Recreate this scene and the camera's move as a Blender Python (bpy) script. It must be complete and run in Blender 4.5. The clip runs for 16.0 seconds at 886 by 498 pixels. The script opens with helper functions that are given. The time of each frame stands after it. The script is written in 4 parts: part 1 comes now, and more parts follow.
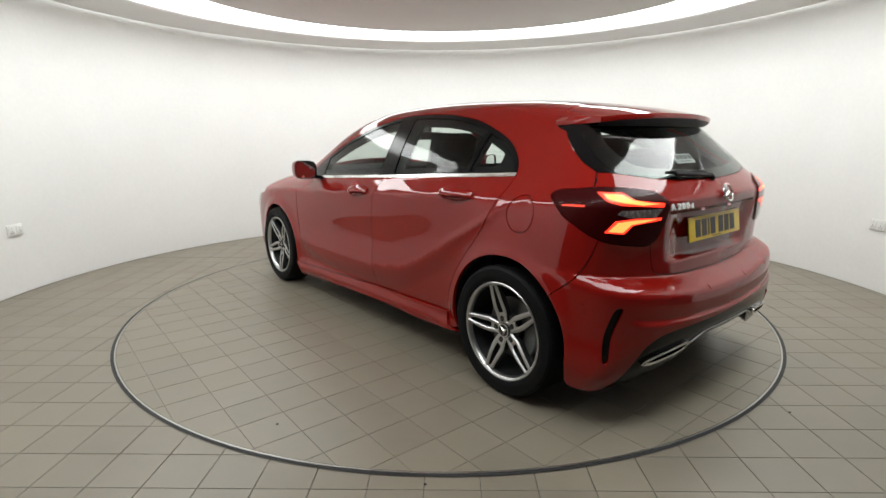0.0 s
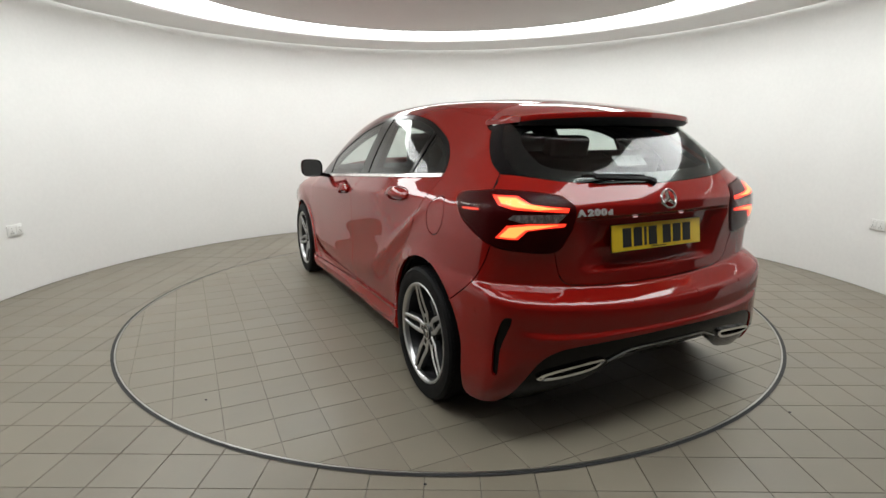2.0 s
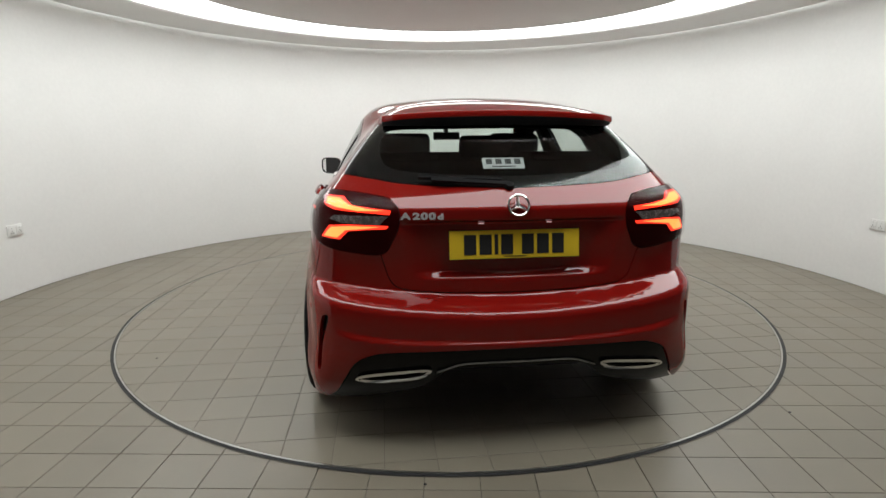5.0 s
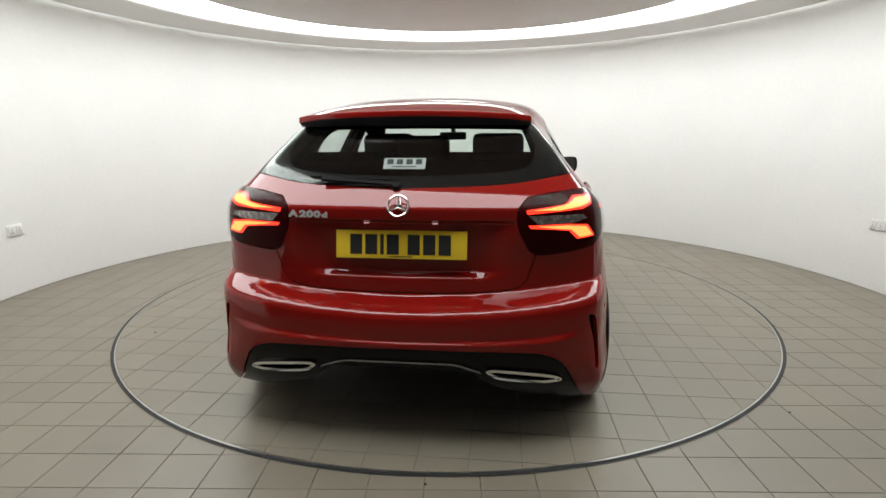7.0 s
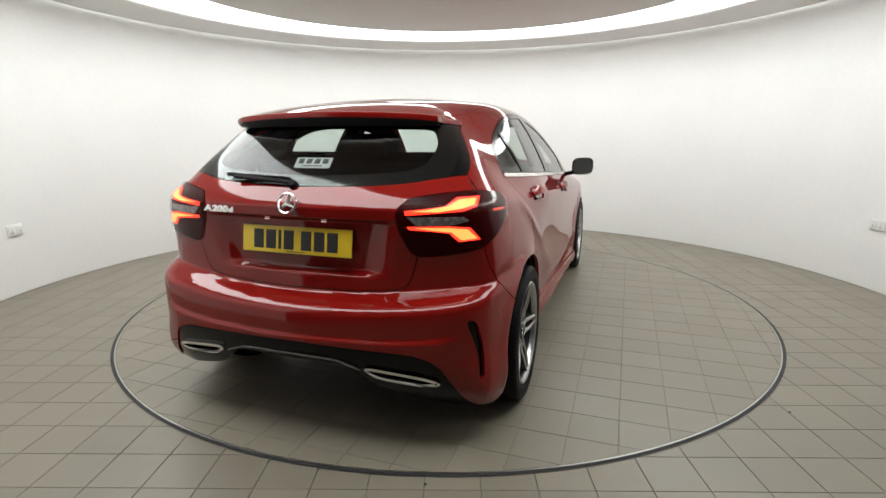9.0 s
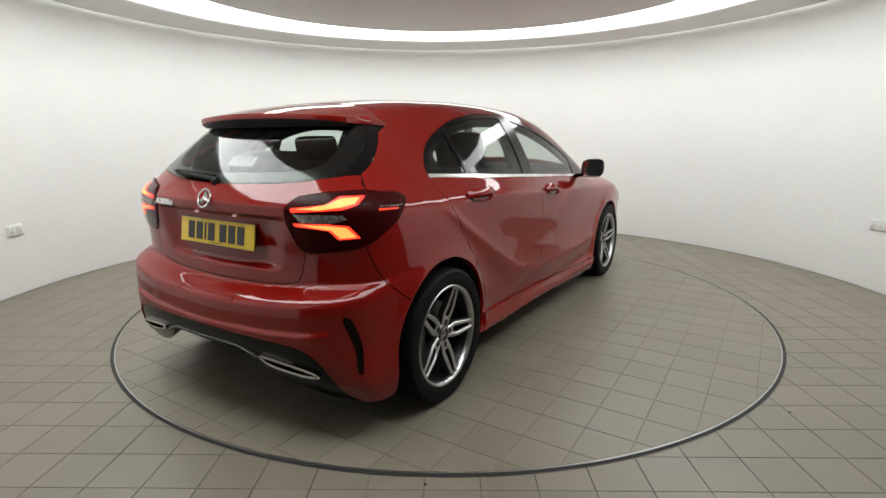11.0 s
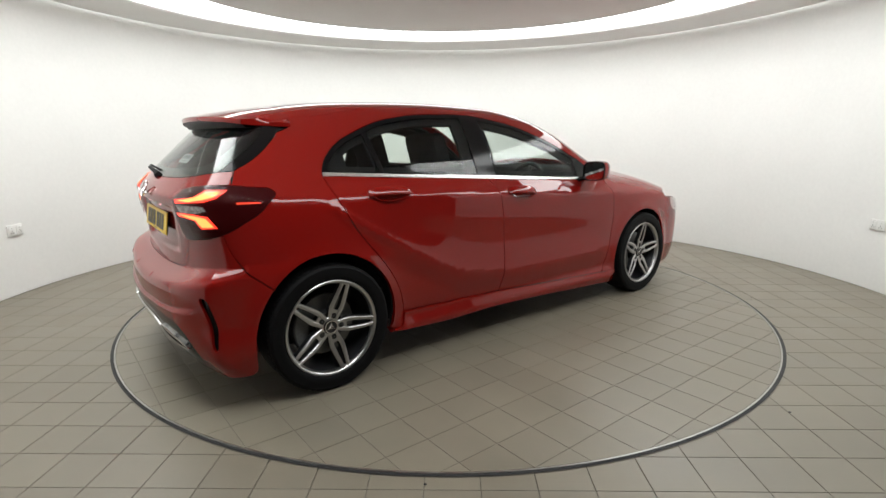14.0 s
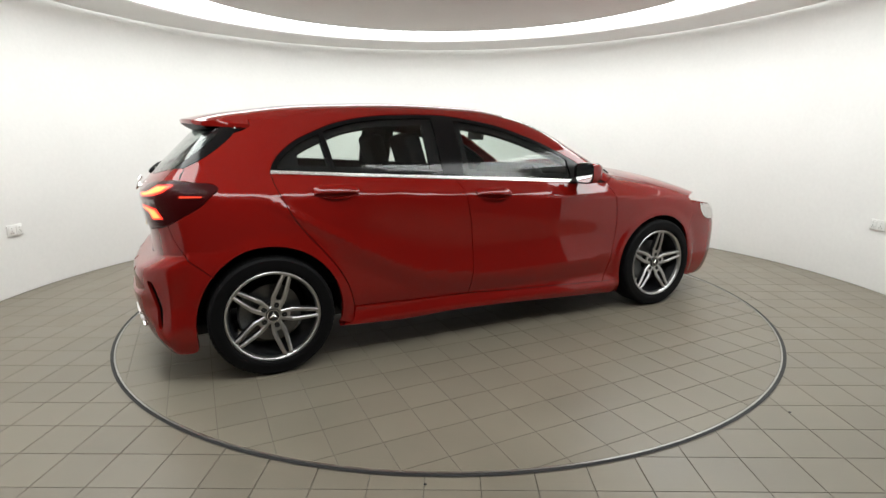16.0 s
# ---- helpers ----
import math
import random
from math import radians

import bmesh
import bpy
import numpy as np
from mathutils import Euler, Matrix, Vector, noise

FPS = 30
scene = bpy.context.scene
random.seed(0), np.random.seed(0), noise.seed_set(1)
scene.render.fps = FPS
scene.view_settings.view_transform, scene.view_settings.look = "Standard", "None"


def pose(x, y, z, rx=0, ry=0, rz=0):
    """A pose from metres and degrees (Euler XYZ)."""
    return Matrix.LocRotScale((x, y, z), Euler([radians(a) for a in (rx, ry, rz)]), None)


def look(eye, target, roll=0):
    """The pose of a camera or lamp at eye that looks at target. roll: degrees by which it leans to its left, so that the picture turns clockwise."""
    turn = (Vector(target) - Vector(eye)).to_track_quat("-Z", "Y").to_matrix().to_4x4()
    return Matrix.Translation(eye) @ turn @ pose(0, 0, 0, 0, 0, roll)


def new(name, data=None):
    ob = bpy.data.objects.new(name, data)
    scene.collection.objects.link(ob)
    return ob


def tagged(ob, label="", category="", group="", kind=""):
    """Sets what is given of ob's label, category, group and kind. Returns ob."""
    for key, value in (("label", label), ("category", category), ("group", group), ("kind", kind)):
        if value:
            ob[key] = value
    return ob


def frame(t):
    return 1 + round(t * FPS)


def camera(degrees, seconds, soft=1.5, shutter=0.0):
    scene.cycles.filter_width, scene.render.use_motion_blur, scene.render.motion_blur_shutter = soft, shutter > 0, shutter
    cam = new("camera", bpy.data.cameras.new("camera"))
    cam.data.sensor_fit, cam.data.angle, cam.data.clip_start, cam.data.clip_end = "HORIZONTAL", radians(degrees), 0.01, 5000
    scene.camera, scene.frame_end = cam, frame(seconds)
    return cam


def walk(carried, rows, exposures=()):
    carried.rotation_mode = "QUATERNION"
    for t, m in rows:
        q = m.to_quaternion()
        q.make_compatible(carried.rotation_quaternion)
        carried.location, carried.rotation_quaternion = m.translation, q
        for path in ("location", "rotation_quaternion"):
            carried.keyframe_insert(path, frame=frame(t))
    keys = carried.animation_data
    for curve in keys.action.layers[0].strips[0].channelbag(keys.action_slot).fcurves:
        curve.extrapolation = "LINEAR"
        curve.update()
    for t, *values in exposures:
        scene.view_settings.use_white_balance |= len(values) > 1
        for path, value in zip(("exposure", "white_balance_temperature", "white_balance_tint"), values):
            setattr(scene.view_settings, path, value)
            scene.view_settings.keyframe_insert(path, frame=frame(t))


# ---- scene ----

# ---- camera: it stands still in the opening of the round room ----
EYE = Vector((0.0, -3.97, 1.224))
AIM = Vector((math.sin(radians(-0.41)) * math.cos(radians(12.13)), math.cos(radians(-0.41)) * math.cos(radians(12.13)), -math.sin(radians(12.13))))
cam = camera(80.73, 16.0)
STAND = look(EYE, EYE + AIM, -0.217)
walk(cam, [(0.0, STAND), (16.0, STAND)], exposures=[(0.0, 0.0), (1.0, -0.03), (2.0, -0.12), (3.0, -0.25), (3.5, -0.33), (4.0, -0.37), (4.4, -0.37), (5.2, -0.2), (6.2, -0.02), (7.0, 0.0), (9.0, -0.02), (10.5, -0.14), (11.5, -0.15), (12.0, -0.08), (13.0, -0.02), (14.5, 0.04), (16.0, 0.08)])

# ---- world: the room is closed, only a trace of light from outside ----
world = bpy.data.worlds.new("world")
scene.world = world
world.use_nodes = True
world.node_tree.nodes["Background"].inputs[0].default_value = (0.9, 0.95, 1.0, 1)
world.node_tree.nodes["Background"].inputs[1].default_value = 0.05
LIGHT_RING, LIGHT_COVE = 6.85, 2.5


# ---- materials ----
def material(name):
    m = bpy.data.materials.new(name)
    m.use_nodes = True
    n = m.node_tree.nodes
    return m, n, m.node_tree.links, n["Principled BSDF"]


def put(node, **values):
    for key, v in values.items():
        node.inputs[key.replace("_", " ")].default_value = v
    return node


def plain(name, colour, rough=0.5, metal=0.0, scale=60.0, vary=0.12, bump=0.0, **more):
    """A surface of one colour with fine and coarse variation in colour and gloss."""
    m, n, l, b = material(name)
    put(b, Roughness=rough, Metallic=metal, **more)
    co = n.new("ShaderNodeTexCoord")
    fine, coarse = n.new("ShaderNodeTexNoise"), n.new("ShaderNodeTexNoise")
    put(fine, Scale=scale, Detail=4.0), put(coarse, Scale=scale * 0.06, Detail=3.0)
    l.new(co.outputs["Object"], fine.inputs["Vector"]), l.new(co.outputs["Object"], coarse.inputs["Vector"])
    add = n.new("ShaderNodeMath"); add.operation = "ADD"
    l.new(fine.outputs["Fac"], add.inputs[0]), l.new(coarse.outputs["Fac"], add.inputs[1])
    ramp = n.new("ShaderNodeMapRange")
    put(ramp, From_Min=0.6, From_Max=1.4, To_Min=1 - vary, To_Max=1 + vary)
    l.new(add.outputs[0], ramp.inputs["Value"])
    mul = n.new("ShaderNodeVectorMath"); mul.operation = "SCALE"
    mul.inputs[0].default_value = colour[:3]
    l.new(ramp.outputs[0], mul.inputs["Scale"]), l.new(mul.outputs[0], b.inputs["Base Color"])
    r2 = n.new("ShaderNodeMapRange")
    put(r2, From_Min=0.6, From_Max=1.4, To_Min=max(0.0, rough * (1 - vary)), To_Max=min(1.0, rough * (1 + vary)))
    l.new(add.outputs[0], r2.inputs["Value"]), l.new(r2.outputs[0], b.inputs["Roughness"])
    if bump:
        bp = n.new("ShaderNodeBump"); put(bp, Strength=bump, Distance=0.002)
        l.new(fine.outputs["Fac"], bp.inputs["Height"]), l.new(bp.outputs[0], b.inputs["Normal"])
    return m


def glow(name, colour, strength):
    m, n, l, b = material(name)
    put(b, Base_Color=(*colour, 1), Emission_Color=(*colour, 1), Emission_Strength=strength, Roughness=0.4)
    return m


def tile_material(name, colour):
    """Unglazed stone tile: each piece its own shade, fine grain, faint stains."""
    m, n, l, b = material(name)
    co, info = n.new("ShaderNodeTexCoord"), n.new("ShaderNodeObjectInfo")
    geo = n.new("ShaderNodeNewGeometry")
    fine, stain = n.new("ShaderNodeTexNoise"), n.new("ShaderNodeTexNoise")
    put(fine, Scale=220.0, Detail=5.0), put(stain, Scale=2.2, Detail=5.0, Roughness=0.6)
    l.new(geo.outputs["Position"], stain.inputs["Vector"]), l.new(co.outputs["Object"], fine.inputs["Vector"])
    terms = []
    for out, lo, hi in ((info.outputs["Random"], -0.05, 0.05), (geo.outputs["Random Per Island"], -0.05, 0.05), (fine.outputs["Fac"], -0.16, 0.16), (stain.outputs["Fac"], -0.22, 0.22)):
        r = n.new("ShaderNodeMapRange"); put(r, To_Min=lo, To_Max=hi); l.new(out, r.inputs["Value"]); terms.append(r.outputs[0])
    total = None
    for t in terms:
        a = n.new("ShaderNodeMath"); a.operation = "ADD"
        l.new(t, a.inputs[0])
        if total: l.new(total, a.inputs[1])
        else: a.inputs[1].default_value = 1.0
        total = a.outputs[0]
    mul = n.new("ShaderNodeVectorMath"); mul.operation = "SCALE"
    mul.inputs[0].default_value = colour
    l.new(total, mul.inputs["Scale"]), l.new(mul.outputs[0], b.inputs["Base Color"])
    rr = n.new("ShaderNodeMapRange"); put(rr, From_Min=0.3, From_Max=0.7, To_Min=0.30, To_Max=0.46)
    l.new(stain.outputs["Fac"], rr.inputs["Value"]), l.new(rr.outputs[0], b.inputs["Roughness"])
    bp = n.new("ShaderNodeBump"); put(bp, Strength=0.15, Distance=0.001)
    l.new(fine.outputs["Fac"], bp.inputs["Height"]), l.new(bp.outputs[0], b.inputs["Normal"])
    return m


def car_paint():
    m, n, l, b = material("red_car_paint")
    co = n.new("ShaderNodeTexCoord")
    flake, peel = n.new("ShaderNodeTexNoise"), n.new("ShaderNodeTexNoise")
    put(flake, Scale=900.0, Detail=1.0), put(peel, Scale=90.0, Detail=2.0)
    for t in (flake, peel):
        l.new(co.outputs["Object"], t.inputs["Vector"])
    ramp = n.new("ShaderNodeMapRange"); put(ramp, From_Min=0.3, From_Max=0.7, To_Min=0.85, To_Max=1.15)
    l.new(flake.outputs["Fac"], ramp.inputs["Value"])
    mul = n.new("ShaderNodeVectorMath"); mul.operation = "SCALE"
    mul.inputs[0].default_value = PAINT
    l.new(ramp.outputs[0], mul.inputs["Scale"]), l.new(mul.outputs[0], b.inputs["Base Color"])
    put(b, Roughness=0.5, Metallic=0.0, Specular_IOR_Level=0.0, Coat_Weight=1.0, Coat_Roughness=0.02, Coat_IOR=1.5)
    bp = n.new("ShaderNodeBump"); put(bp, Strength=0.02, Distance=0.0004)
    l.new(peel.outputs["Fac"], bp.inputs["Height"]), l.new(bp.outputs[0], b.inputs["Coat Normal"])
    return m


def pane_material(name, tint, least=0.042):
    """Thin tinted glass: clear through, glossy by Fresnel."""
    m = bpy.data.materials.new(name); m.use_nodes = True
    n, l = m.node_tree.nodes, m.node_tree.links
    n.clear()
    out, mix, clear, gloss, fr = (n.new("ShaderNode" + k) for k in ("OutputMaterial", "MixShader", "BsdfTransparent", "BsdfGlossy", "LayerWeight"))
    clear.inputs[0].default_value = (*tint, 1)
    put(gloss, Roughness=0.015), put(fr, Blend=0.5)
    power = n.new("ShaderNodeMath"); power.operation = "POWER"; power.inputs[1].default_value = 4.5
    ramp = n.new("ShaderNodeMapRange"); put(ramp, To_Min=least, To_Max=1.0)
    l.new(fr.outputs["Facing"], power.inputs[0]), l.new(power.outputs[0], ramp.inputs["Value"]), l.new(ramp.outputs[0], mix.inputs[0]), l.new(clear.outputs[0], mix.inputs[1]), l.new(gloss.outputs[0], mix.inputs[2]), l.new(mix.outputs[0], out.inputs[0])
    return m


PAINT = (0.21, 0.0068, 0.0046)
M_PAINT = car_paint()
M_WALL = plain("white_wall_paint", (0.80, 0.80, 0.78), 0.7, scale=30, vary=0.03, bump=0.05)
M_CEIL = plain("ceiling_paint", (0.78, 0.775, 0.76), 0.8, scale=30, vary=0.03)
M_RING = glow("light_ring", (0.975, 1.0, 0.99), LIGHT_RING)
M_COVE = glow("cove_light", (0.975, 1.0, 0.99), LIGHT_COVE)
M_TILE = tile_material("floor_tile", (0.195, 0.172, 0.132))
M_BAY = plain("unseen_bay_grey", (0.07, 0.07, 0.069), 0.8, scale=30)
M_GROUT = plain("grout", (0.095, 0.083, 0.065), 0.9, scale=200, vary=0.2)
M_GROUT_WORN = plain("worn_grout", (0.150, 0.132, 0.102), 0.8, scale=40, vary=0.3)
M_STEEL = plain("steel_rim", (0.45, 0.44, 0.42), 0.35, 1.0, scale=300, vary=0.2)
M_DARK = plain("dark_gap", (0.012, 0.012, 0.012), 0.7)
M_RUBBER = plain("tyre_rubber", (0.0045, 0.0045, 0.005), 0.6, scale=150, vary=0.2, bump=0.1, Specular_IOR_Level=0.12)
M_BLACK = plain("gloss_black_trim", (0.005, 0.005, 0.0055), 0.12, scale=80, Specular_IOR_Level=0.22)
M_PLASTIC = plain("black_plastic", (0.016, 0.016, 0.017), 0.45, scale=400, vary=0.15, bump=0.15)
M_DIFFUSER = plain("black_diffuser_plastic", (0.004, 0.004, 0.0045), 0.16, scale=300, vary=0.15, Specular_IOR_Level=0.22)
M_CHROME = plain("chrome", (0.80, 0.80, 0.79), 0.08, 1.0, scale=200, vary=0.05)
M_SATIN = plain("satin_aluminium", (0.50, 0.50, 0.50), 0.30, 1.0, scale=300, vary=0.08)
M_BELT = plain("bright_belt_metal", (0.86, 0.86, 0.85), 0.27, 1.0, scale=200, vary=0.05)
M_DISC = plain("brake_steel", (0.16, 0.16, 0.16), 0.4, 0.9, scale=200, vary=0.2)
M_CALIPER = plain("cast_iron_grey", (0.16, 0.165, 0.165), 0.5, 0.3, scale=120, vary=0.3, bump=0.2)
M_GREY = plain("dark_grey_rim_paint", (0.022, 0.022, 0.024), 0.35, 0.3, scale=300, vary=0.1)
M_PLATE = plain("yellow_plate", (0.78, 0.54, 0.03), 0.35, scale=400, vary=0.04)
M_SOCKET = plain("white_plastic", (0.72, 0.72, 0.70), 0.4, scale=200, vary=0.03)
M_CLOTH = plain("charcoal_upholstery", (0.012, 0.012, 0.013), 0.9, scale=250, vary=0.25, bump=0.3, Specular_IOR_Level=0.05)
M_GLASS = pane_material("tinted_glass", (0.84, 0.90, 0.87))
M_GLASS_DARK = pane_material("dark_privacy_glass", (0.80, 0.87, 0.84))


# ---- mesh helpers ----
def mesh_object(name, verts, faces, mat, parent=None, label="", smooth=True):
    me = bpy.data.meshes.new(name)
    me.from_pydata([tuple(v) for v in verts], [], [tuple(f) for f in faces])
    me.materials.append(mat)
    if smooth:
        me.polygons.foreach_set("use_smooth", [True] * len(me.polygons))
    me.update()
    ob = new(name, me)
    if parent:
        ob.parent = parent
    return tagged(ob, label) if label else ob


def part(name, bm, mat, parent=None, label="", smooth=30):
    """Links a bmesh as one mesh object under a thing or a part."""
    me = bpy.data.meshes.new(name)
    bmesh.ops.recalc_face_normals(bm, faces=bm.faces[:])
    if smooth:
        for f in bm.faces: f.smooth = True
        for e in bm.edges:
            if len(e.link_faces) == 2 and e.calc_face_angle(0) > radians(smooth): e.smooth = False
    bm.to_mesh(me); bm.free()
    me.materials.append(mat)
    ob = new(name, me)
    if parent:
        ob.parent = parent
    return tagged(ob, label) if label else ob


def box(sx, sy, sz, at=(0, 0, 0), bevel=0.0, seg=2, bm=None, turn=None):
    b = bmesh.new()
    bmesh.ops.create_cube(b, size=1.0, matrix=Matrix.Diagonal((sx, sy, sz, 1)))
    if bevel:
        bmesh.ops.bevel(b, geom=b.edges[:], offset=bevel, segments=seg, affect="EDGES", profile=0.6)
    m = Matrix.Translation(at) @ (turn or Matrix())
    bmesh.ops.transform(b, matrix=m, verts=b.verts[:])
    return merge(bm, b)


def merge(bm, b):
    if bm is None:
        return b
    me = bpy.data.meshes.new("tmp"); b.to_mesh(me); b.free()
    bm.from_mesh(me); bpy.data.meshes.remove(me)
    return bm


def lathe(profile, n=64, a0=0.0, a1=2 * math.pi, bm=None):
    """Turns (radius, height) pairs about z."""
    bm = bm or bmesh.new()
    full = abs(a1 - a0 - 2 * math.pi) < 1e-6
    count = n if full else n + 1
    rings = [[bm.verts.new((r * math.cos(a0 + (a1 - a0) * i / n), r * math.sin(a0 + (a1 - a0) * i / n), z)) for i in range(count)] for r, z in profile]
    for p, q in zip(rings, rings[1:]):
        for i in range(n):
            j = (i + 1) % count
            bm.faces.new((p[i], p[j], q[j], q[i]))
    return bm


def thing(name, label, category, group="", m=None):
    ob = new(name)
    if m is not None:
        ob.matrix_basis = m
    return tagged(ob, label, category, group)


def setting(ob, label, category):
    return tagged(ob, label, category, kind="structure")


# ---- the round room ----
R_TABLE, R_WALL, H_CEIL = 2.256, 3.44, 2.36
GAP_LEFT, GAP_RIGHT = radians(33), radians(60)   # half angles of the opening towards the camera


def room():
    a0, a1 = -math.pi / 2 + GAP_RIGHT, 1.5 * math.pi - GAP_LEFT
    wall = lathe([(R_WALL, 0), (R_WALL, H_CEIL + 0.01), (R_WALL + 0.06, H_CEIL + 0.02), (R_WALL + 0.06, H_CEIL + 0.10), (R_WALL + 0.16, H_CEIL + 0.10), (R_WALL + 0.16, 0), (R_WALL, 0)], 160, a0, a1)
    setting(part("wall_round", wall, M_WALL), "curved white painted wall of the round photo studio", "wall")
    # unseen bay added behind the camera: closes the room, its grey darkens the car's reflections
    back, high = -5.05, H_CEIL + 0.1
    xl, yl, xr, yr = -R_WALL * math.sin(GAP_LEFT), -R_WALL * math.cos(GAP_LEFT), R_WALL * math.sin(GAP_RIGHT), -R_WALL * math.cos(GAP_RIGHT)
    for name, b in (("wall_bay_left", box(0.12, yl - back, high, (xl - 0.085, (yl + back) / 2, high / 2))), ("wall_bay_right", box(0.12, yr - back, high, (xr + 0.085, (yr + back) / 2, high / 2))),
                    ("wall_bay_back", box(xr - xl + 0.3, 0.12, high, ((xl + xr) / 2, back - 0.062, high / 2)))):
        setting(part(name, b, M_BAY, smooth=0), "unseen dark grey bay wall, added to close the room and darken reflections", "wall")
    disc = lathe([(0.001, H_CEIL), (2.17, H_CEIL), (2.19, H_CEIL + 0.012), (2.19, H_CEIL + 0.09)], 160)
    setting(part("ceiling_disc", disc, M_CEIL), "round pale ceiling panel inside the light ring", "ceiling")
    soffit = lathe([(2.80, H_CEIL + 0.09), (2.80, H_CEIL + 0.012), (2.82, H_CEIL), (R_WALL - 0.03, H_CEIL), (R_WALL - 0.02, H_CEIL + 0.03)], 160)
    setting(part("ceiling_soffit", soffit, M_CEIL), "white ring-shaped ceiling soffit round the light ring", "ceiling")
    ring = lathe([(2.185, H_CEIL + 0.035), (2.805, H_CEIL + 0.035)], 160)
    setting(part("ceiling_light_ring", ring, M_RING, smooth=0), "bright white ring-shaped ceiling light", "ceiling light")
    cove = lathe([(R_WALL - 0.021, H_CEIL + 0.03), (R_WALL + 0.055, H_CEIL + 0.03)], 160)
    setting(part("ceiling_cove_light", cove, M_COVE, smooth=0), "thin bright cove light along the top of the wall", "ceiling light")
    roof = lathe([(0.001, H_CEIL + 0.11), (3.2, H_CEIL + 0.11), (3.6, H_CEIL + 0.11), (7.0, H_CEIL + 0.11)], 64)
    setting(part("ceiling_slab", roof, M_CEIL, smooth=0), "plain white ceiling slab", "ceiling")


room()


# ---- the shape of the car's skin ----
def spl(x, xs, ys):
    """smooth curve through a few design points"""
    x = np.asarray(x, float); xs = np.asarray(xs, float); ys = np.asarray(ys, float)
    h = np.diff(xs); d = np.diff(ys) / h
    m = np.empty(len(xs)); m[0], m[-1] = d[0], d[-1]
    m[1:-1] = np.where(d[:-1] * d[1:] <= 0, 0, 2 * d[:-1] * d[1:] / np.where(d[:-1] + d[1:] == 0, 1, d[:-1] + d[1:]))
    i = np.clip(np.searchsorted(xs, x) - 1, 0, len(h) - 1)
    u = (np.clip(x, xs[0], xs[-1]) - xs[i]) / h[i]
    y = (ys[i] * (1 + 2 * u) * (1 - u) ** 2 + m[i] * h[i] * u * (1 - u) ** 2
         + ys[i + 1] * u * u * (3 - 2 * u) - m[i + 1] * h[i] * u * u * (1 - u))
    return y + np.where(x < xs[0], (x - xs[0]) * m[0], 0) + np.where(x > xs[-1], (x - xs[-1]) * m[-1], 0)
def step(a, b, x):
    u = np.clip((x - a) / (b - a), 0, 1)
    return u * u * (3 - 2 * u)
def smax(a, b, k):
    return 0.5 * (a + b + np.sqrt((a - b) ** 2 + k * k))
def belt(x):
    return 0.928 + (0.673 - x) * 0.0588
def crease(x):
    return belt(x) - 0.10 + 0.015 * step(-0.6, -1.6, x)
def half_width(x, z):
    plan = spl(x, [-2.1, -1.7, -1.35, -0.7, 0.2, 1.0, 1.5, 2.3], [0.835, 0.862, 0.872, 0.868, 0.868, 0.87, 0.872, 0.80])
    d = z - belt(x)
    front = spl(d, [-0.82, -0.7, -0.6, -0.35, -0.2, -0.098, -0.086, -0.07, -0.03, 0.0, 0.1, 0.2, 0.35, 0.5], [0.08, 0.035, 0.02, 0.012, 0.004, 0.0, 0.004, 0.016, 0.048, 0.071, 0.116, 0.165, 0.25, 0.36])
    rear = spl(d, [-0.85, -0.7, -0.55, -0.4, -0.25, -0.16, -0.11, -0.095, -0.05, 0.0, 0.1, 0.2, 0.31, 0.5], [0.012, 0.0, 0.0, 0.0, 0.010, 0.026, 0.042, 0.052, 0.092, 0.134, 0.210, 0.285, 0.370, 0.51])
    w = step(-0.7, -1.42, x)
    y = plan - front * (1 - w) - rear * w
    # sculpted hollow in the doors under the crease, and the rising lower line
    low = 0.44 + 0.10 * (0.9 - x) * 0.5 + 0.12 * step(-0.3, -1.0, x)
    hollow = np.exp(-((z - low - 0.12) / 0.10) ** 2) * step(-1.15, -0.5, x) * step(1.05, 0.6, x)
    y = y - 0.005 * hollow
    # the sweeping line that falls from the rear wheel and runs along the doors; the skin turns under below it
    line = spl(x, [-1.15, -0.85, -0.45, 0.2, 0.95], [0.78, 0.63, 0.46, 0.40, 0.43])
    over, below = np.maximum(z - line, 0), np.maximum(line - z, 0)
    y = y + (0.012 * np.exp(-over / 0.06) - 0.024 * step(0.0, 0.15, below)) * step(-1.12, -0.8, x) * step(1.05, 0.75, x)
    # the haunch: a ridge that falls from the shoulder round the front of the rear wheel
    ridge = spl(x, [-1.45, -1.32, -1.22, -1.12, -1.0, -0.8], [0.935, 0.905, 0.845, 0.78, 0.715, 0.62])
    y = y + 0.009 * np.exp(-((z - ridge) / 0.028) ** 2) * step(-1.42, -1.26, x) * step(-0.80, -1.05, x)
    # the skirt stands out towards its lower edge
    y = y + 0.044 * step(0.29, 0.19, z) * step(-1.02, -0.90, x) * step(1.05, 0.9, x)
    # flares round the wheels
    for xc in (-1.35, 1.35):
        r = np.hypot(x - xc, z - 0.315)
        y = y + 0.014 * np.exp(-((r - 0.36) / 0.05) ** 2) * step(0.1, 0.3, z)
    return y
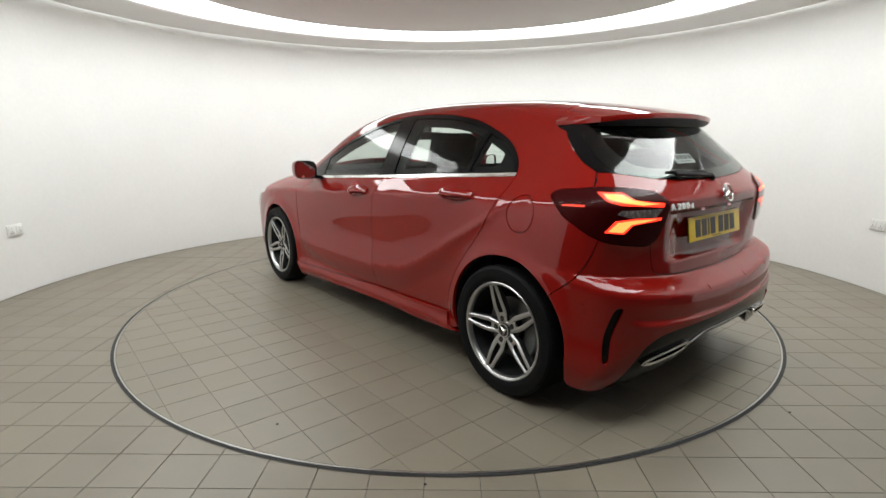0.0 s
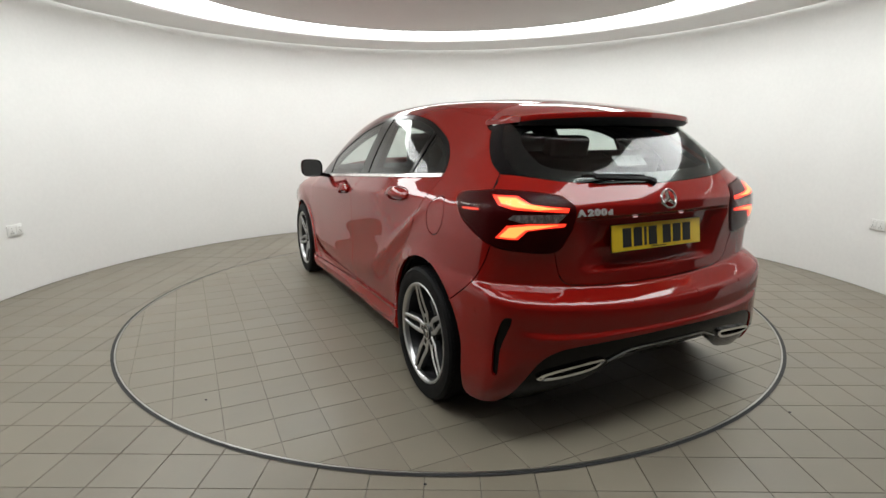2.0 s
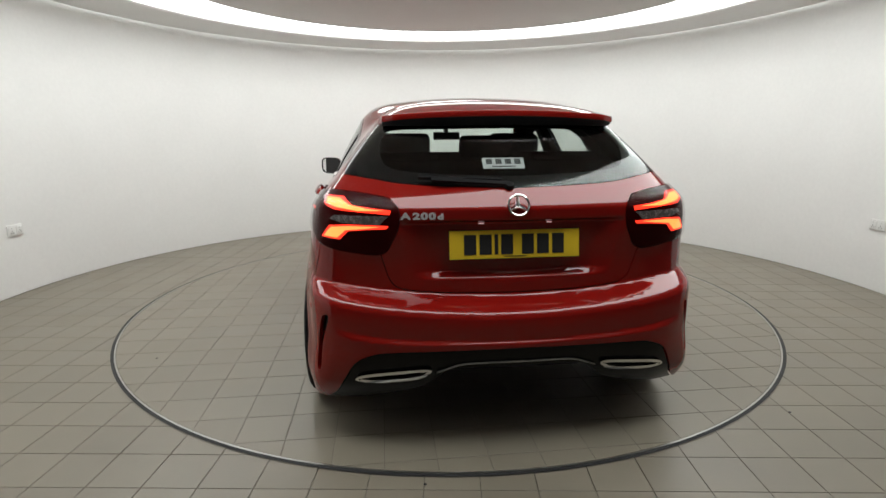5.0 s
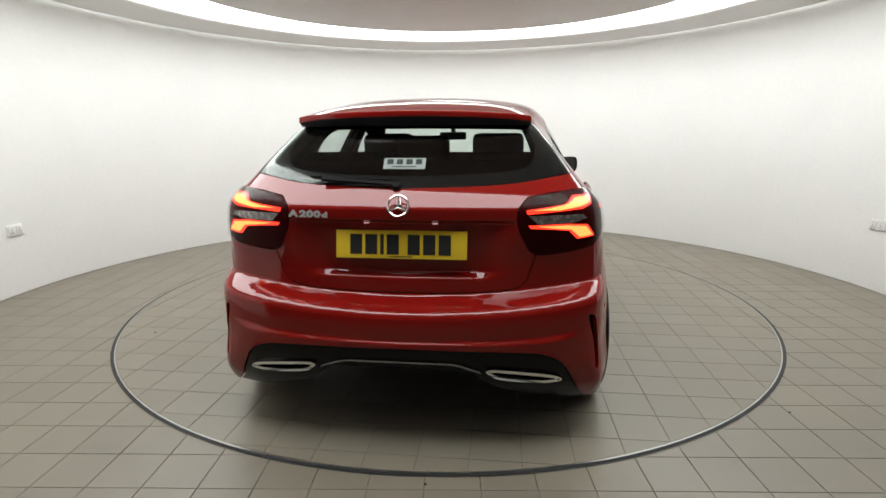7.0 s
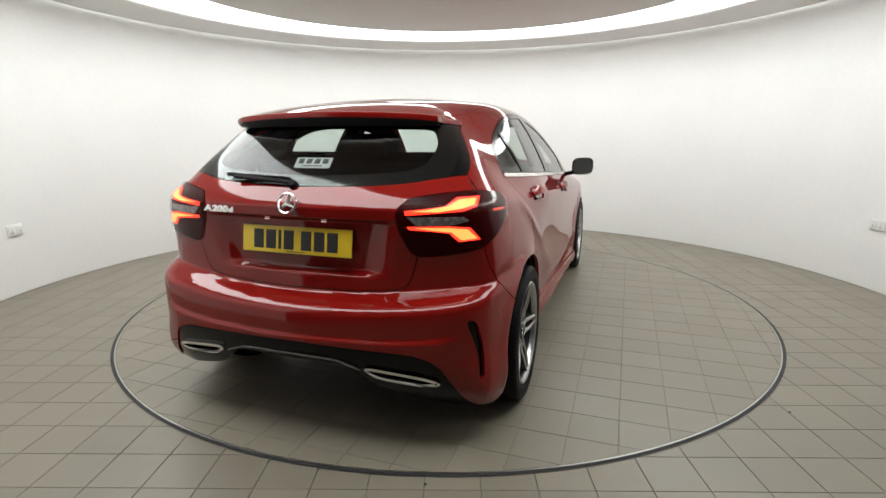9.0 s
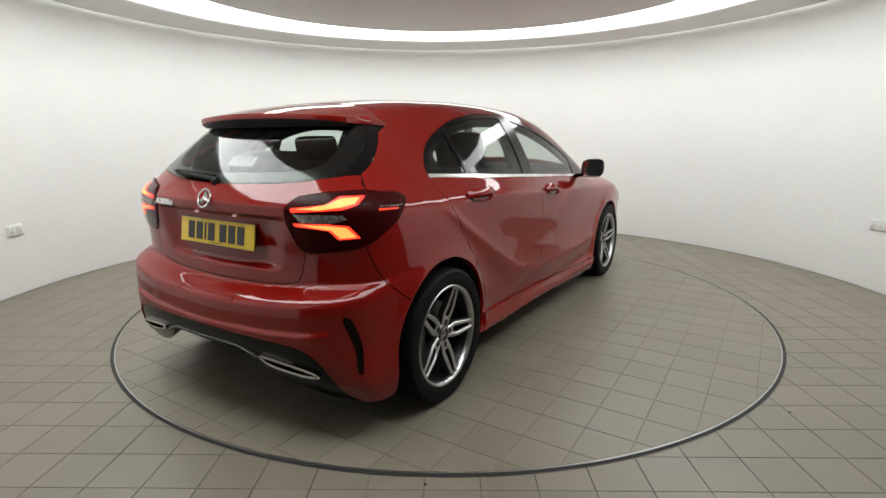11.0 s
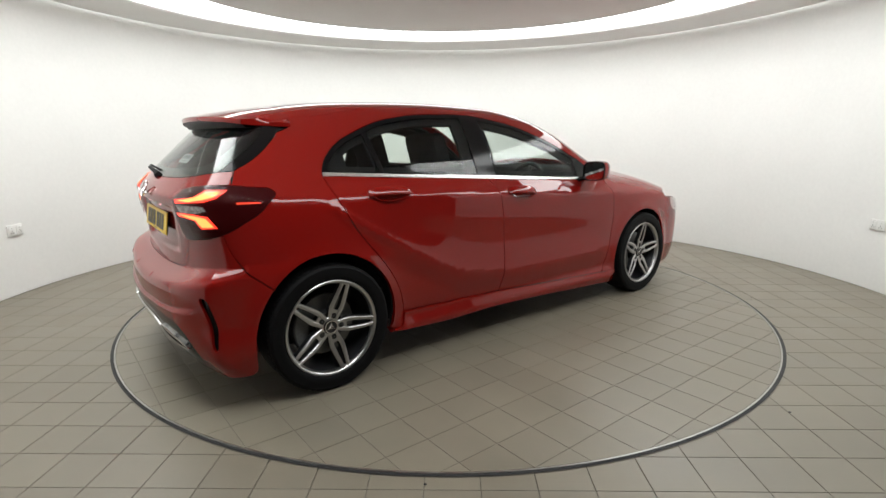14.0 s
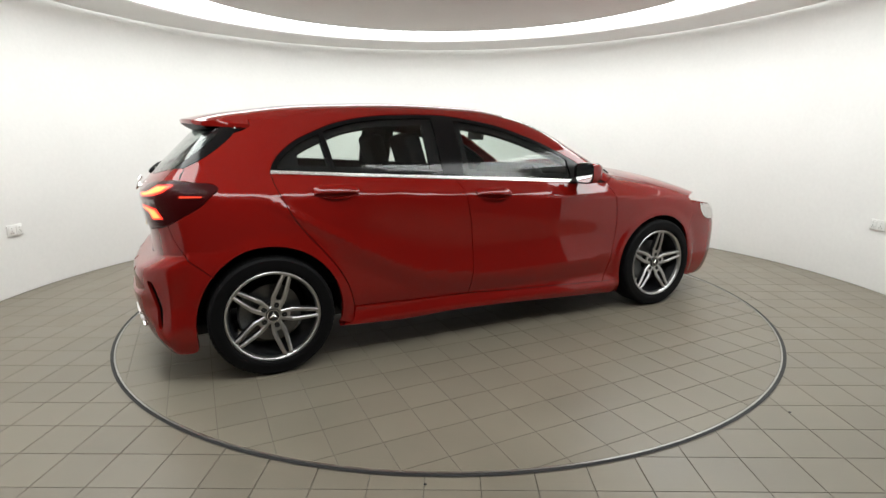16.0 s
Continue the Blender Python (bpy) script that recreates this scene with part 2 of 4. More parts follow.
def rear_x(y, z):
    z = z - 0.10 * y * y * step(0.74, 0.64, z) * step(0.40, 0.52, z)
    x0 = spl(z, [0.15, 0.2, 0.28, 0.40, 0.50, 0.535, 0.552, 0.560, 0.572, 0.60, 0.611, 0.617, 0.72, 0.88, 0.95, 0.965, 0.98, 1.01, 1.03, 1.05, 1.15, 1.25, 1.33, 1.42],
             [-1.90, -1.94, -1.985, -2.025, -2.03, -2.028, -2.021, -2.013, -1.993, -1.944, -1.930, -1.928, -1.93, -1.952, -1.955, -1.947, -1.934, -1.905, -1.885, -1.865, -1.766, -1.672, -1.60, -1.50])
    x = x0 + (0.10 + 0.07 * step(0.88, 1.08, z)) * y * y - 0.008 * step(0.90, 1.08, z)
    # plate recess
    r = step(0.47, 0.31, np.abs(y) + 0.25 * (0.9 - z)) * step(0.668, 0.70, z) * step(0.912, 0.900, z)
    # the lip over the diffuser stands out a little
    lip = step(0.454, 0.439, z) * step(0.74, 0.60, np.abs(y))
    return x + 0.033 * r - 0.013 * lip
def front_x(y, z):
    return spl(z, [0.15, 0.2, 0.35, 0.5, 0.65, 0.75, 0.82, 1.0], [2.16, 2.22, 2.28, 2.29, 2.26, 2.20, 2.12, 1.7]) - 0.23 * y * y
def top_z(x, y):
    z = spl(x, [-1.9, -1.7, -1.37, -1.0, -0.5, 0.0, 0.3, 0.5, 0.8, 1.06, 1.2, 1.5, 1.8, 2.0, 2.2],
            [1.30, 1.338, 1.396, 1.431, 1.447, 1.433, 1.385, 1.32, 1.165, 1.035, 1.012, 0.972, 0.905, 0.84, 0.70])
    return z - (0.10 + 0.06 * step(0.2, 0.9, x)) * y * y
def body(x, y, z):
    y = np.abs(y)
    f = smax(y - half_width(x, z), rear_x(y, z) - x, 0.17 - 0.08 * step(0.42, 0.22, z) - 0.065 * step(0.84, 1.14, z))
    f = smax(f, x - front_x(y, z), 0.16)
    return smax(f, z - top_z(x, y), 0.07)
XR, XF, YC, TURN = -1.45, 1.6, 0.45, 0.5
S1 = XR - TURN * np.pi / 2
S2 = XF + TURN * np.pi / 2
def wrap_ray(s):
    """origin and direction (in plan) of the ray that belongs to the girth coordinate s"""
    s = np.asarray(s, float); side = np.where(s > S2 + YC, -1, 1) * np.where(s < S1 - YC, -1, 1)
    s = np.where(s < S1 - YC, 2 * (S1 - YC) - s, s); s = np.where(s > S2 + YC, 2 * (S2 + YC) - s, s)
    a = np.clip((XR - s) / TURN, 0, np.pi / 2) - np.clip((s - XF) / TURN, 0, np.pi / 2)
    ox = np.clip(s, XR, XF)
    oy = np.where(s < XR, np.where(s < S1, s - (S1 - YC), YC), np.where(s > S2, S2 + YC - s, YC))
    return ox, oy * side, -np.sin(a), np.cos(a) * side
def wrap(s, z, out=0.0):
    """the place on the body at girth s and height z"""
    ox, oy, dx, dy = wrap_ray(s); z = np.asarray(z, float) + 0 * ox
    lo, hi = np.zeros_like(ox), np.full_like(ox, 1.2)
    for _ in range(32):
        m = 0.5 * (lo + hi); inside = body(ox + dx * m, oy + dy * m, z) < out
        lo, hi = np.where(inside, m, lo), np.where(inside, hi, m)
    return np.stack([ox + dx * lo, oy + dy * lo, z], -1)
def unwrap(P):
    x, y, z = P; y = abs(y)
    if x >= XR and x <= XF: return x
    if x < XR:
        if y < YC: return S1 - (YC - y)
        return XR - TURN * np.arctan2(XR - x, y - YC)
    if y < YC: return S2 + (YC - y)
    return XF + TURN * np.arctan2(x - XF, y - YC)
def normal(P):
    e = 1e-3; P = np.asarray(P, float)
    g = np.stack([body(*(P + d).T) - body(*(P - d).T) for d in np.eye(3) * e], -1)
    return g / np.linalg.norm(g, axis=-1, keepdims=True)


# ---- panels: outlines on the body's skin, filled with a fine net ----
SC = S1 - YC                       # girth of the tail's middle
FC = S2 + YC                       # girth of the nose's middle


def curve(*pts, step=0.014):
    """A smooth line through a few design points."""
    P = np.array(pts, float)
    if len(P) == 2:
        n = max(2, int(np.hypot(*(P[1] - P[0])) / step))
        return [tuple(P[0] + (P[1] - P[0]) * i / n) for i in range(n + 1)]
    Q = np.vstack([2 * P[0] - P[1], P, 2 * P[-1] - P[-2]])
    out = []
    for i in range(1, len(Q) - 2):
        a, b, c, d = Q[i - 1:i + 3]
        n = max(2, int(np.hypot(*(c - b)) / step))
        for k in range(n):
            u = k / n
            out.append(tuple(0.5 * (2 * b + (c - a) * u + (2 * a - 5 * b + 4 * c - d) * u * u + (3 * b - a - 3 * c + d) * u ** 3)))
    return out + [tuple(P[-1])]


def join(*curves):
    out = []
    for c in curves:
        for q in c:
            if not out or math.hypot(out[-1][0] - q[0], out[-1][1] - q[1]) > 0.003:
                out.append((float(q[0]), float(q[1])))
    if math.hypot(out[-1][0] - out[0][0], out[-1][1] - out[0][1]) < 0.003:
        out.pop()
    return out


def loop(*pts):
    return join(curve(*pts, pts[0]))


def straight(*pts):
    return join(*[curve(a, b) for a, b in zip(pts, pts[1:] + pts[:1])])


def rounded(pts, r=0.3):
    """A closed outline with softened corners."""
    n = len(pts); out = []
    for i in range(n):
        a, b, c = np.array(pts[i - 1]), np.array(pts[i]), np.array(pts[(i + 1) % n])
        p, q = b + (a - b) * r, b + (c - b) * r
        for k in range(7):
            u = k / 6
            out.append(tuple(p * (1 - u) ** 2 + 2 * b * u * (1 - u) + q * u * u))
    return join(*[curve(a, b) for a, b in zip(out, out[1:] + out[:1])])


def arc(cx, cz, r, a0, a1, n=40, wide=1.0):
    """wide: how far the rearward half reaches beyond a circle"""
    return [(cx + (wide if math.cos(radians(a0 + (a1 - a0) * i / n)) < 0 else 1.0) * r * math.cos(radians(a0 + (a1 - a0) * i / n)), cz + r * math.sin(radians(a0 + (a1 - a0) * i / n))) for i in range(n + 1)]


def mirrored(c, mid):
    return [(2 * mid - s, z) for s, z in reversed(c)]


def area(P):
    P = np.array(P)
    return 0.5 * np.sum(P[:, 0] * np.roll(P[:, 1], -1) - np.roll(P[:, 0], -1) * P[:, 1])


def shrink(P, d):
    P = np.array(P if area(P) > 0 else P[::-1], float)
    t = np.roll(P, -1, 0) - np.roll(P, 1, 0)
    t /= np.linalg.norm(t, axis=1, keepdims=True) + 1e-12
    return [tuple(q) for q in P + d * np.stack([-t[:, 1], t[:, 0]], 1)]


def clip(P, axis, at, keep):
    """The part of an outline on one side of a line."""
    out = []
    for a, b in zip(P, P[1:] + P[:1]):
        ia, ib = keep * (a[axis] - at) >= 0, keep * (b[axis] - at) >= 0
        if ia: out.append(a)
        if ia != ib:
            u = (at - a[axis]) / (b[axis] - a[axis])
            out.append((a[0] + (b[0] - a[0]) * u, a[1] + (b[1] - a[1]) * u))
    return join(*[curve(a, b) for a, b in zip(out, out[1:] + out[:1])])


def clip_lean(P, at, keep, lean=0.16):
    """Cuts an outline along a line that leans back towards its top."""
    Q = clip([(a + lean * (b - 1.05), b) for a, b in P], 0, at, keep)
    return [(a - lean * (b - 1.05), b) for a, b in Q]


def within(Q, P):
    P = np.array(P); x, y = Q[:, 0], Q[:, 1]; c = np.zeros(len(Q), bool)
    for (x0, y0), (x1, y1) in zip(P, np.roll(P, -1, 0)):
        if y0 != y1:
            c ^= ((y0 > y) != (y1 > y)) & (x < (x1 - x0) * (y - y0) / (y1 - y0) + x0)
    return c


def roof_lift(x, y):
    x = np.asarray(x, float); y = np.asarray(y, float)
    lo, hi = np.full_like(x, 0.5), np.full_like(x, 1.6)
    for _ in range(32):
        m = 0.5 * (lo + hi); ins = body(x, y, m) < 0
        lo, hi = np.where(ins, m, lo), np.where(ins, hi, m)
    return np.stack([x, y, lo], -1)


def panel(name, outline, mat, parent, holes=(), flip=False, top=False, gap=0.0023, depth=0.016, out=0.0, net=0.028, label=""):
    """One skin panel: the outline is filled, laid on the body, and given turned-in edges."""
    from mathutils.geometry import delaunay_2d_cdt
    outline = shrink(outline, gap)
    rims = [outline] + [shrink(h, -gap)[::-1] for h in holes]
    pts, edges = [], []
    for rim in rims:
        k = len(pts); pts += rim
        edges += [(k + i, k + (i + 1) % len(rim)) for i in range(len(rim))]
    A = np.array(outline); lo, hi = A.min(0), A.max(0)
    gx, gy = np.meshgrid(np.arange(lo[0] + net / 2, hi[0], net), np.arange(lo[1] + net / 2, hi[1], net * 0.87))
    gx = gx + (np.arange(gx.shape[0]) % 2)[:, None] * net / 2
    G = np.stack([gx.ravel(), gy.ravel()], 1)
    keep = within(G, shrink(outline, net * 0.3))
    for h in holes:
        keep &= ~within(G, shrink(h, -net * 0.3))
    pts += [tuple(g) for g in G[keep]]
    V, _, F, *_ = delaunay_2d_cdt([Vector(q) for q in pts], edges, [], 0, 1e-6)
    V = np.array([tuple(v) for v in V]); T = np.array([tuple(f) for f in F])
    C = V[T].mean(1); ok = within(C, outline)
    for h in rims[1:]:
        ok &= ~within(C, h)
    T = T[ok]
    lift = (lambda q: roof_lift(q[:, 0], q[:, 1])) if top else (lambda q: wrap(q[:, 0], q[:, 1]))
    P = lift(V); N = normal(P)
    P = P + N * out
    # winding along the outward normal
    fn = np.cross(P[T[:, 1]] - P[T[:, 0]], P[T[:, 2]] - P[T[:, 0]])
    bad = np.einsum("ij,ij->i", fn, N[T[:, 0]]) < 0
    T[bad] = T[bad][:, ::-1]
    # turned-in edges along every open border
    count = {}
    for a, b, c in T.tolist():
        for e in ((a, b), (b, c), (c, a)):
            count[e] = count.get(e, 0) + 1
    rim_edges = [e for e in count if (e[1], e[0]) not in count]
    rim_v = sorted({v for e in rim_edges for v in e}); idx = {v: i for i, v in enumerate(rim_v)}
    n0, m = len(P), len(rim_v)
    R = P[rim_v]; D = R - N[rim_v] * depth
    verts = np.vstack([P, R, D]); nor = np.vstack([N, np.zeros((2 * m, 3))])
    faces = T.tolist() + [(n0 + idx[b], n0 + idx[a], n0 + m + idx[a], n0 + m + idx[b]) for a, b in rim_edges]
    if flip:
        verts = verts * [1, -1, 1]; nor = nor * [1, -1, 1]; faces = [f[::-1] for f in faces]
    ob = mesh_object(name, verts, faces, mat, parent, label)
    ob.data.normals_split_custom_set_from_vertices([tuple(v) for v in nor])
    return ob


# design lines of the hatchback, in girth and height
BELT = lambda s: (s, float(belt(s)))
DLO_TOP = curve((-1.30, 1.046), (-1.285, 1.085), (-1.245, 1.137), (-1.165, 1.20), (-1.057, 1.253), (-0.903, 1.309), (-0.697, 1.343), (-0.5, 1.352), (-0.36, 1.354), (-0.2, 1.346), (0.104, 1.293), (0.38, 1.20), (0.603, 1.094), (0.718, 1.025), (0.89, 0.915))
BELT_LINE = curve(BELT(-1.30), BELT(-0.8), BELT(-0.27), BELT(0.3), BELT(0.89))
DOOR_SPLIT = curve((-0.272, float(belt(-0.272))), (-0.233, 0.925), (-0.205, 0.809), (-0.186, 0.705), (-0.172, 0.532), (-0.178, 0.389), (-0.189, 0.285))
WING_LINE = curve((0.89, float(belt(0.89))), (0.926, 0.835), (0.947, 0.627), (0.924, 0.453), (0.889, 0.310), (0.855, 0.235))
DOOR_REAR = curve((-1.30, float(belt(-1.30))), (-1.285, 0.981), (-1.252, 0.903), (-1.208, 0.813), (-1.139, 0.718), (-1.068, 0.631), (-0.991, 0.526), (-0.938, 0.420), (-0.909, 0.301))
SILL_TOP = curve((-0.909, 0.301), (-0.664, 0.290), (-0.189, 0.283), (0.102, 0.266), (0.552, 0.247), (0.855, 0.235))
LAMP = loop((-2.19, 0.996), (-2.05, 1.013), (-1.88, 1.021), (-1.76, 1.011), (-1.65, 1.002), (-1.603, 0.978), (-1.645, 0.945), (-1.69, 0.905), (-1.767, 0.863), (-1.864, 0.815), (-1.973, 0.792), (-2.15, 0.779), (-2.21, 0.845), (-2.232, 0.90), (-2.232, 0.955))


def lamp_between(a, b):
    """The stretch of the lamp's outline from nearest a to nearest b, going the way of the outline."""
    L = np.array(LAMP)
    i, j = (int(np.argmin(np.hypot(*(L - q).T))) for q in (np.array(a), np.array(b)))
    return [LAMP[k % len(LAMP)] for k in range(i, j + 1 if j >= i else j + 1 + len(LAMP))]


R_ARCH, ZH = 0.368, 0.318
RAIL_X = np.linspace(-1.365, 1.0, 60)
RAIL_Y = spl(RAIL_X, [-1.4, -1.0, -0.5, 0.2, 0.55, 0.85, 1.0], [0.49, 0.52, 0.53, 0.535, 0.60, 0.665, 0.70])
RAIL = roof_lift(RAIL_X, RAIL_Y)


HEAD = ((1.86, 0.725), (1.98, 0.712), (2.15, 0.665), (2.2, 0.61), (2.08, 0.585), (1.95, 0.61), (1.88, 0.66))


def car_body(car):
    gate_side = curve((-1.365, float(RAIL[0, 2])), (-1.386, 1.272), (-1.60, 1.205), (-1.70, 1.165), (-1.80, 1.115), (-1.876, 1.078), (-1.872, 1.05), (-1.85, 1.021))
    seam = curve((-1.864, 0.815), (-1.835, 0.74), (-1.78, 0.66), (-1.70, 0.595), (-1.6404, 0.554))
    a_seam = math.degrees(math.atan2(0.554 - ZH, (-1.6404 + 1.35) / 1.06))
    rail = [(float(x), float(z)) for x, z in zip(RAIL_X, RAIL[:, 2])]
    hood_edge = curve((1.0, float(RAIL[-1, 2])), (1.145, 0.93), (1.395, 0.872), (1.69, 0.775))
    gate_low = curve((-2.15, 0.779), (-2.165, 0.73), (-2.195, 0.664), (-2.26, 0.634), (-2.45, 0.620), (SC, 0.617))
    glass_low = curve((-1.872, 1.078), (-1.95, 1.076), (-2.074, 1.066), (-2.33, 1.042), (SC, 1.030))
    glass_top = curve((-1.40, 1.270), (-1.75, 1.303), (-2.1, 1.335), (SC, 1.34))
    diff_top = curve((-1.90, 0.172), (-1.96, 0.215), (-2.02, 0.30), (-2.06, 0.36), (-2.119, 0.398), (-2.237, 0.414), (SC, 0.424))
    for flip in (False, True):
        k = dict(flip=flip)
        # quarter panel with the roof rail and the windscreen pillar
        a_r = arc(-1.35, ZH, R_ARCH, a_seam, -14, wide=1.06)
        frame_line = join(list(reversed(DLO_TOP)), DOOR_REAR, curve((-0.909, 0.301), (-0.925, 0.215), (-1.0, float(ZH + R_ARCH * math.sin(radians(-14))))), list(reversed(a_r)), list(reversed(seam)),
                          list(reversed(lamp_between((-1.85, 1.021), (-1.864, 0.815)))), list(reversed(gate_side)), rail, curve((1.0, float(RAIL[-1, 2])), (0.89, 0.915)))
        fuel = arc(-1.425, 0.886, 0.083, 0, 360, 48)[:-1]
        panel("quarter_panel", frame_line, M_PAINT, car, holes=[] if flip else [fuel], **k)
        if not flip:
            panel("fuel_flap", fuel, M_PAINT, car, **k)
        rear_door = panel("rear_door", join(list(reversed(curve(*[BELT(s) for s in (-1.30, -0.9, -0.6, -0.272)]))), DOOR_REAR, curve((-0.909, 0.301), (-0.5, 0.288), (-0.189, 0.283)), list(reversed(DOOR_SPLIT))), M_PAINT, car, **k)
        front_door = panel("front_door", join(curve(*[BELT(s) for s in (-0.272, 0.1, 0.5, 0.89)]), WING_LINE, list(reversed(curve((-0.189, 0.283), (0.102, 0.266), (0.552, 0.247), (0.855, 0.235)))), list(reversed(DOOR_SPLIT))), M_PAINT, car, **k)
        sill_low = curve((-1.0, 0.205), (-0.65, 0.185), (-0.28, 0.195), (0.12, 0.188), (0.58, 0.166), (1.01, 0.15))
        panel("side_skirt", join(SILL_TOP, curve((0.855, 0.235), (0.99, 0.24)), curve((0.99, 0.24), (1.01, 0.15)), list(reversed(sill_low)), curve((-1.0, 0.205), (-0.93, 0.225), (-0.909, 0.301))), M_PAINT, car, out=0.012, depth=0.05, net=0.014, **k)
        a_f = arc(1.35, ZH - 0.005, R_ARCH - 0.014, 193, 30)
        panel("front_wing", join(WING_LINE, curve((0.855, 0.235), (1.007, 0.235)), a_f, curve(a_f[-1], (1.70, 0.56), (1.74, 0.64), (1.73, 0.735), (1.69, 0.775)), list(reversed(hood_edge)), curve((1.0, float(RAIL[-1, 2])), (0.89, 0.915), (0.89, float(belt(0.89))))), M_PAINT, car, **k)
        head = loop(*HEAD)
        lamp = panel("headlight", head, M_CHROME, car, label="clear glass headlight with bright reflector", **k)
        panel("lens", head, M_LENS, lamp, out=0.008, depth=0.002, **k)
        # windows
        dlo = join(DLO_TOP, list(reversed(BELT_LINE)))
        inner = shrink(dlo, 0.018)
        panes = [shrink(clip(clip(inner, 0, -0.195, 1), 0, 0.60, -1), 0.004), shrink(clip(clip_lean(inner, -0.968, 1), 0, -0.335, -1), 0.004), shrink(clip_lean(inner, -0.988, -1), 0.005)]
        trim = panel("window_surround", dlo, M_BLACK, car, holes=panes, gap=0.001, depth=0.03, label="gloss black window surround", **k)
        for nm, pn in zip(("front_window", "rear_window", "quarter_window"), panes):
            w = panel(nm, pn, M_GLASS, car, gap=-0.002, out=-0.004, depth=0.003, label="tinted glass side window", **k)
            w.visible_shadow = False
        strip = join(curve(*[(s, z + 0.013) for s, z in (BELT(q) for q in (-1.298, -0.9, -0.3, 0.3, 0.74))]), list(reversed(curve(*[(s, z - 0.003) for s, z in (BELT(q) for q in (-1.298, -0.9, -0.3, 0.3, 0.74))]))))
        panel("belt_moulding", strip, M_BELT, car, gap=0, out=0.005, depth=0.008, label="bright polished belt moulding", **k)
        # tail lamp
        lamp = panel("tail_lamp", LAMP, M_LAMP, car, gap=0.001, out=0.002, depth=0.03, label="dark red tail lamp with lit orange-red bars", **k)
        bars = (("upper_bar", [(-2.20, 0.952), (-2.13, 0.957), (-2.03, 0.968), (-1.975, 0.998), (-1.86, 1.000), (-1.895, 0.968), (-1.955, 0.953), (-2.06, 0.946), (-2.195, 0.936)], M_BAR),
                ("lower_bar", [(-2.19, 0.893), (-2.02, 0.898), (-1.93, 0.892), (-1.885, 0.845), (-1.975, 0.838), (-2.015, 0.872), (-2.09, 0.878), (-2.18, 0.882)], M_BAR),
                ("reverse_lamp", [(-2.19, 0.930), (-1.955, 0.933), (-1.935, 0.918), (-1.99, 0.903), (-2.15, 0.897)], M_CLEAR),
                ("side_marker", [(-1.80, 0.951), (-1.69, 0.947), (-1.69, 0.942), (-1.80, 0.944)], M_BAR_DIM))
        for nm, q in (("upper_glow", [(-2.17, 0.951), (-2.10, 0.955), (-2.015, 0.969), (-1.965, 0.990), (-1.885, 0.993), (-1.905, 0.972), (-1.965, 0.959), (-2.06, 0.950)]), ("lower_glow", [(-2.15, 0.890), (-2.02, 0.892), (-1.94, 0.886), (-1.90, 0.850), (-1.965, 0.845), (-2.005, 0.876), (-2.09, 0.883)])):
            panel(nm, straight(*q), M_CORE, lamp, gap=0, out=0.0075, depth=0.002, net=0.02, **k)
        for nm, q, m in bars:
            panel(nm, straight(*q), m, lamp, gap=0, out=0.005, depth=0.004, net=0.02, **k)
        panel("lens", LAMP, M_LENS, lamp, gap=0.003, out=0.010, depth=0.006, label="clear lamp lens", **k)
        # vent slot and exhaust trim in the bumper
    vent = rounded([(-1.963, 0.548), (-1.925, 0.543), (-1.890, 0.42), (-1.890, 0.310), (-1.909, 0.310), (-1.914, 0.42)], 0.35)
    exh = rounded([(-2.045, 0.290), (-2.085, 0.320), (-2.325, 0.350), (-2.352, 0.335), (-2.30, 0.296), (-2.12, 0.278)], 0.38)
    diff_low = curve((-1.90, 0.165), (-2.0, 0.172), (-2.15, 0.20), (-2.29, 0.240), (-2.38, 0.30), (-2.44, 0.338), (SC, 0.338))
    half = join(gate_low[::-1], lamp_between((-1.864, 0.815), (-2.15, 0.779))[::-1], seam, arc(-1.35, ZH, R_ARCH, a_seam, 185, wide=1.06), curve((-1.74, 0.28), (-1.752, 0.185), (-1.83, 0.168), (-1.90, 0.172)), diff_top)
    full = join(half, mirrored(half, SC))
    vents = [vent, mirrored(vent, SC)]
    bumper = panel("rear_bumper", full, M_PAINT, car, holes=vents, depth=0.02, net=0.0085)
    for v in vents:
        panel("vent_insert", v, M_BLACK, bumper, out=-0.016, gap=-0.004, depth=0.01)
    half = join(diff_top[::-1], diff_low)
    exhs = [exh, mirrored(exh, SC)]
    cuts = [shrink(e, 0.003) for e in exhs]
    diffuser = panel("diffuser", join(half, mirrored(half, SC)), M_DIFFUSER, bumper, holes=cuts, out=-0.006, depth=0.05, label="gloss black rear diffuser")
    for e in exhs:
        tip = panel("exhaust_trim", e, M_CHROME, car, holes=[shrink(e, 0.013)], gap=0, out=0.007, depth=0.014, label="chrome exhaust trim frame")
        panel("exhaust_opening", shrink(e, 0.006), M_DARK, tip, gap=0, out=-0.022, depth=0.004)
    line = curve((-2.365, 0.328), (-2.40, 0.343), (-2.455, 0.362), (-2.52, 0.368), (SC, 0.370))
    line = join(line, mirrored(line, SC))
    panel("diffuser_trim", join(line, [(s, z - 0.0035) for s, z in reversed(line)]), M_SATIN, bumper, gap=0, out=0.004, depth=0.006, label="thin bright diffuser trim")
    for s, z in ((-1.80, 0.545), (-2.20, 0.565), (-2.50, 0.560)):
        for q in (s, 2 * SC - s):
            panel("parking_sensor", arc(q, z, 0.010, 0, 360, 16)[:-1], M_PAINT, bumper, gap=0, out=0.002, depth=0.003, net=0.01)
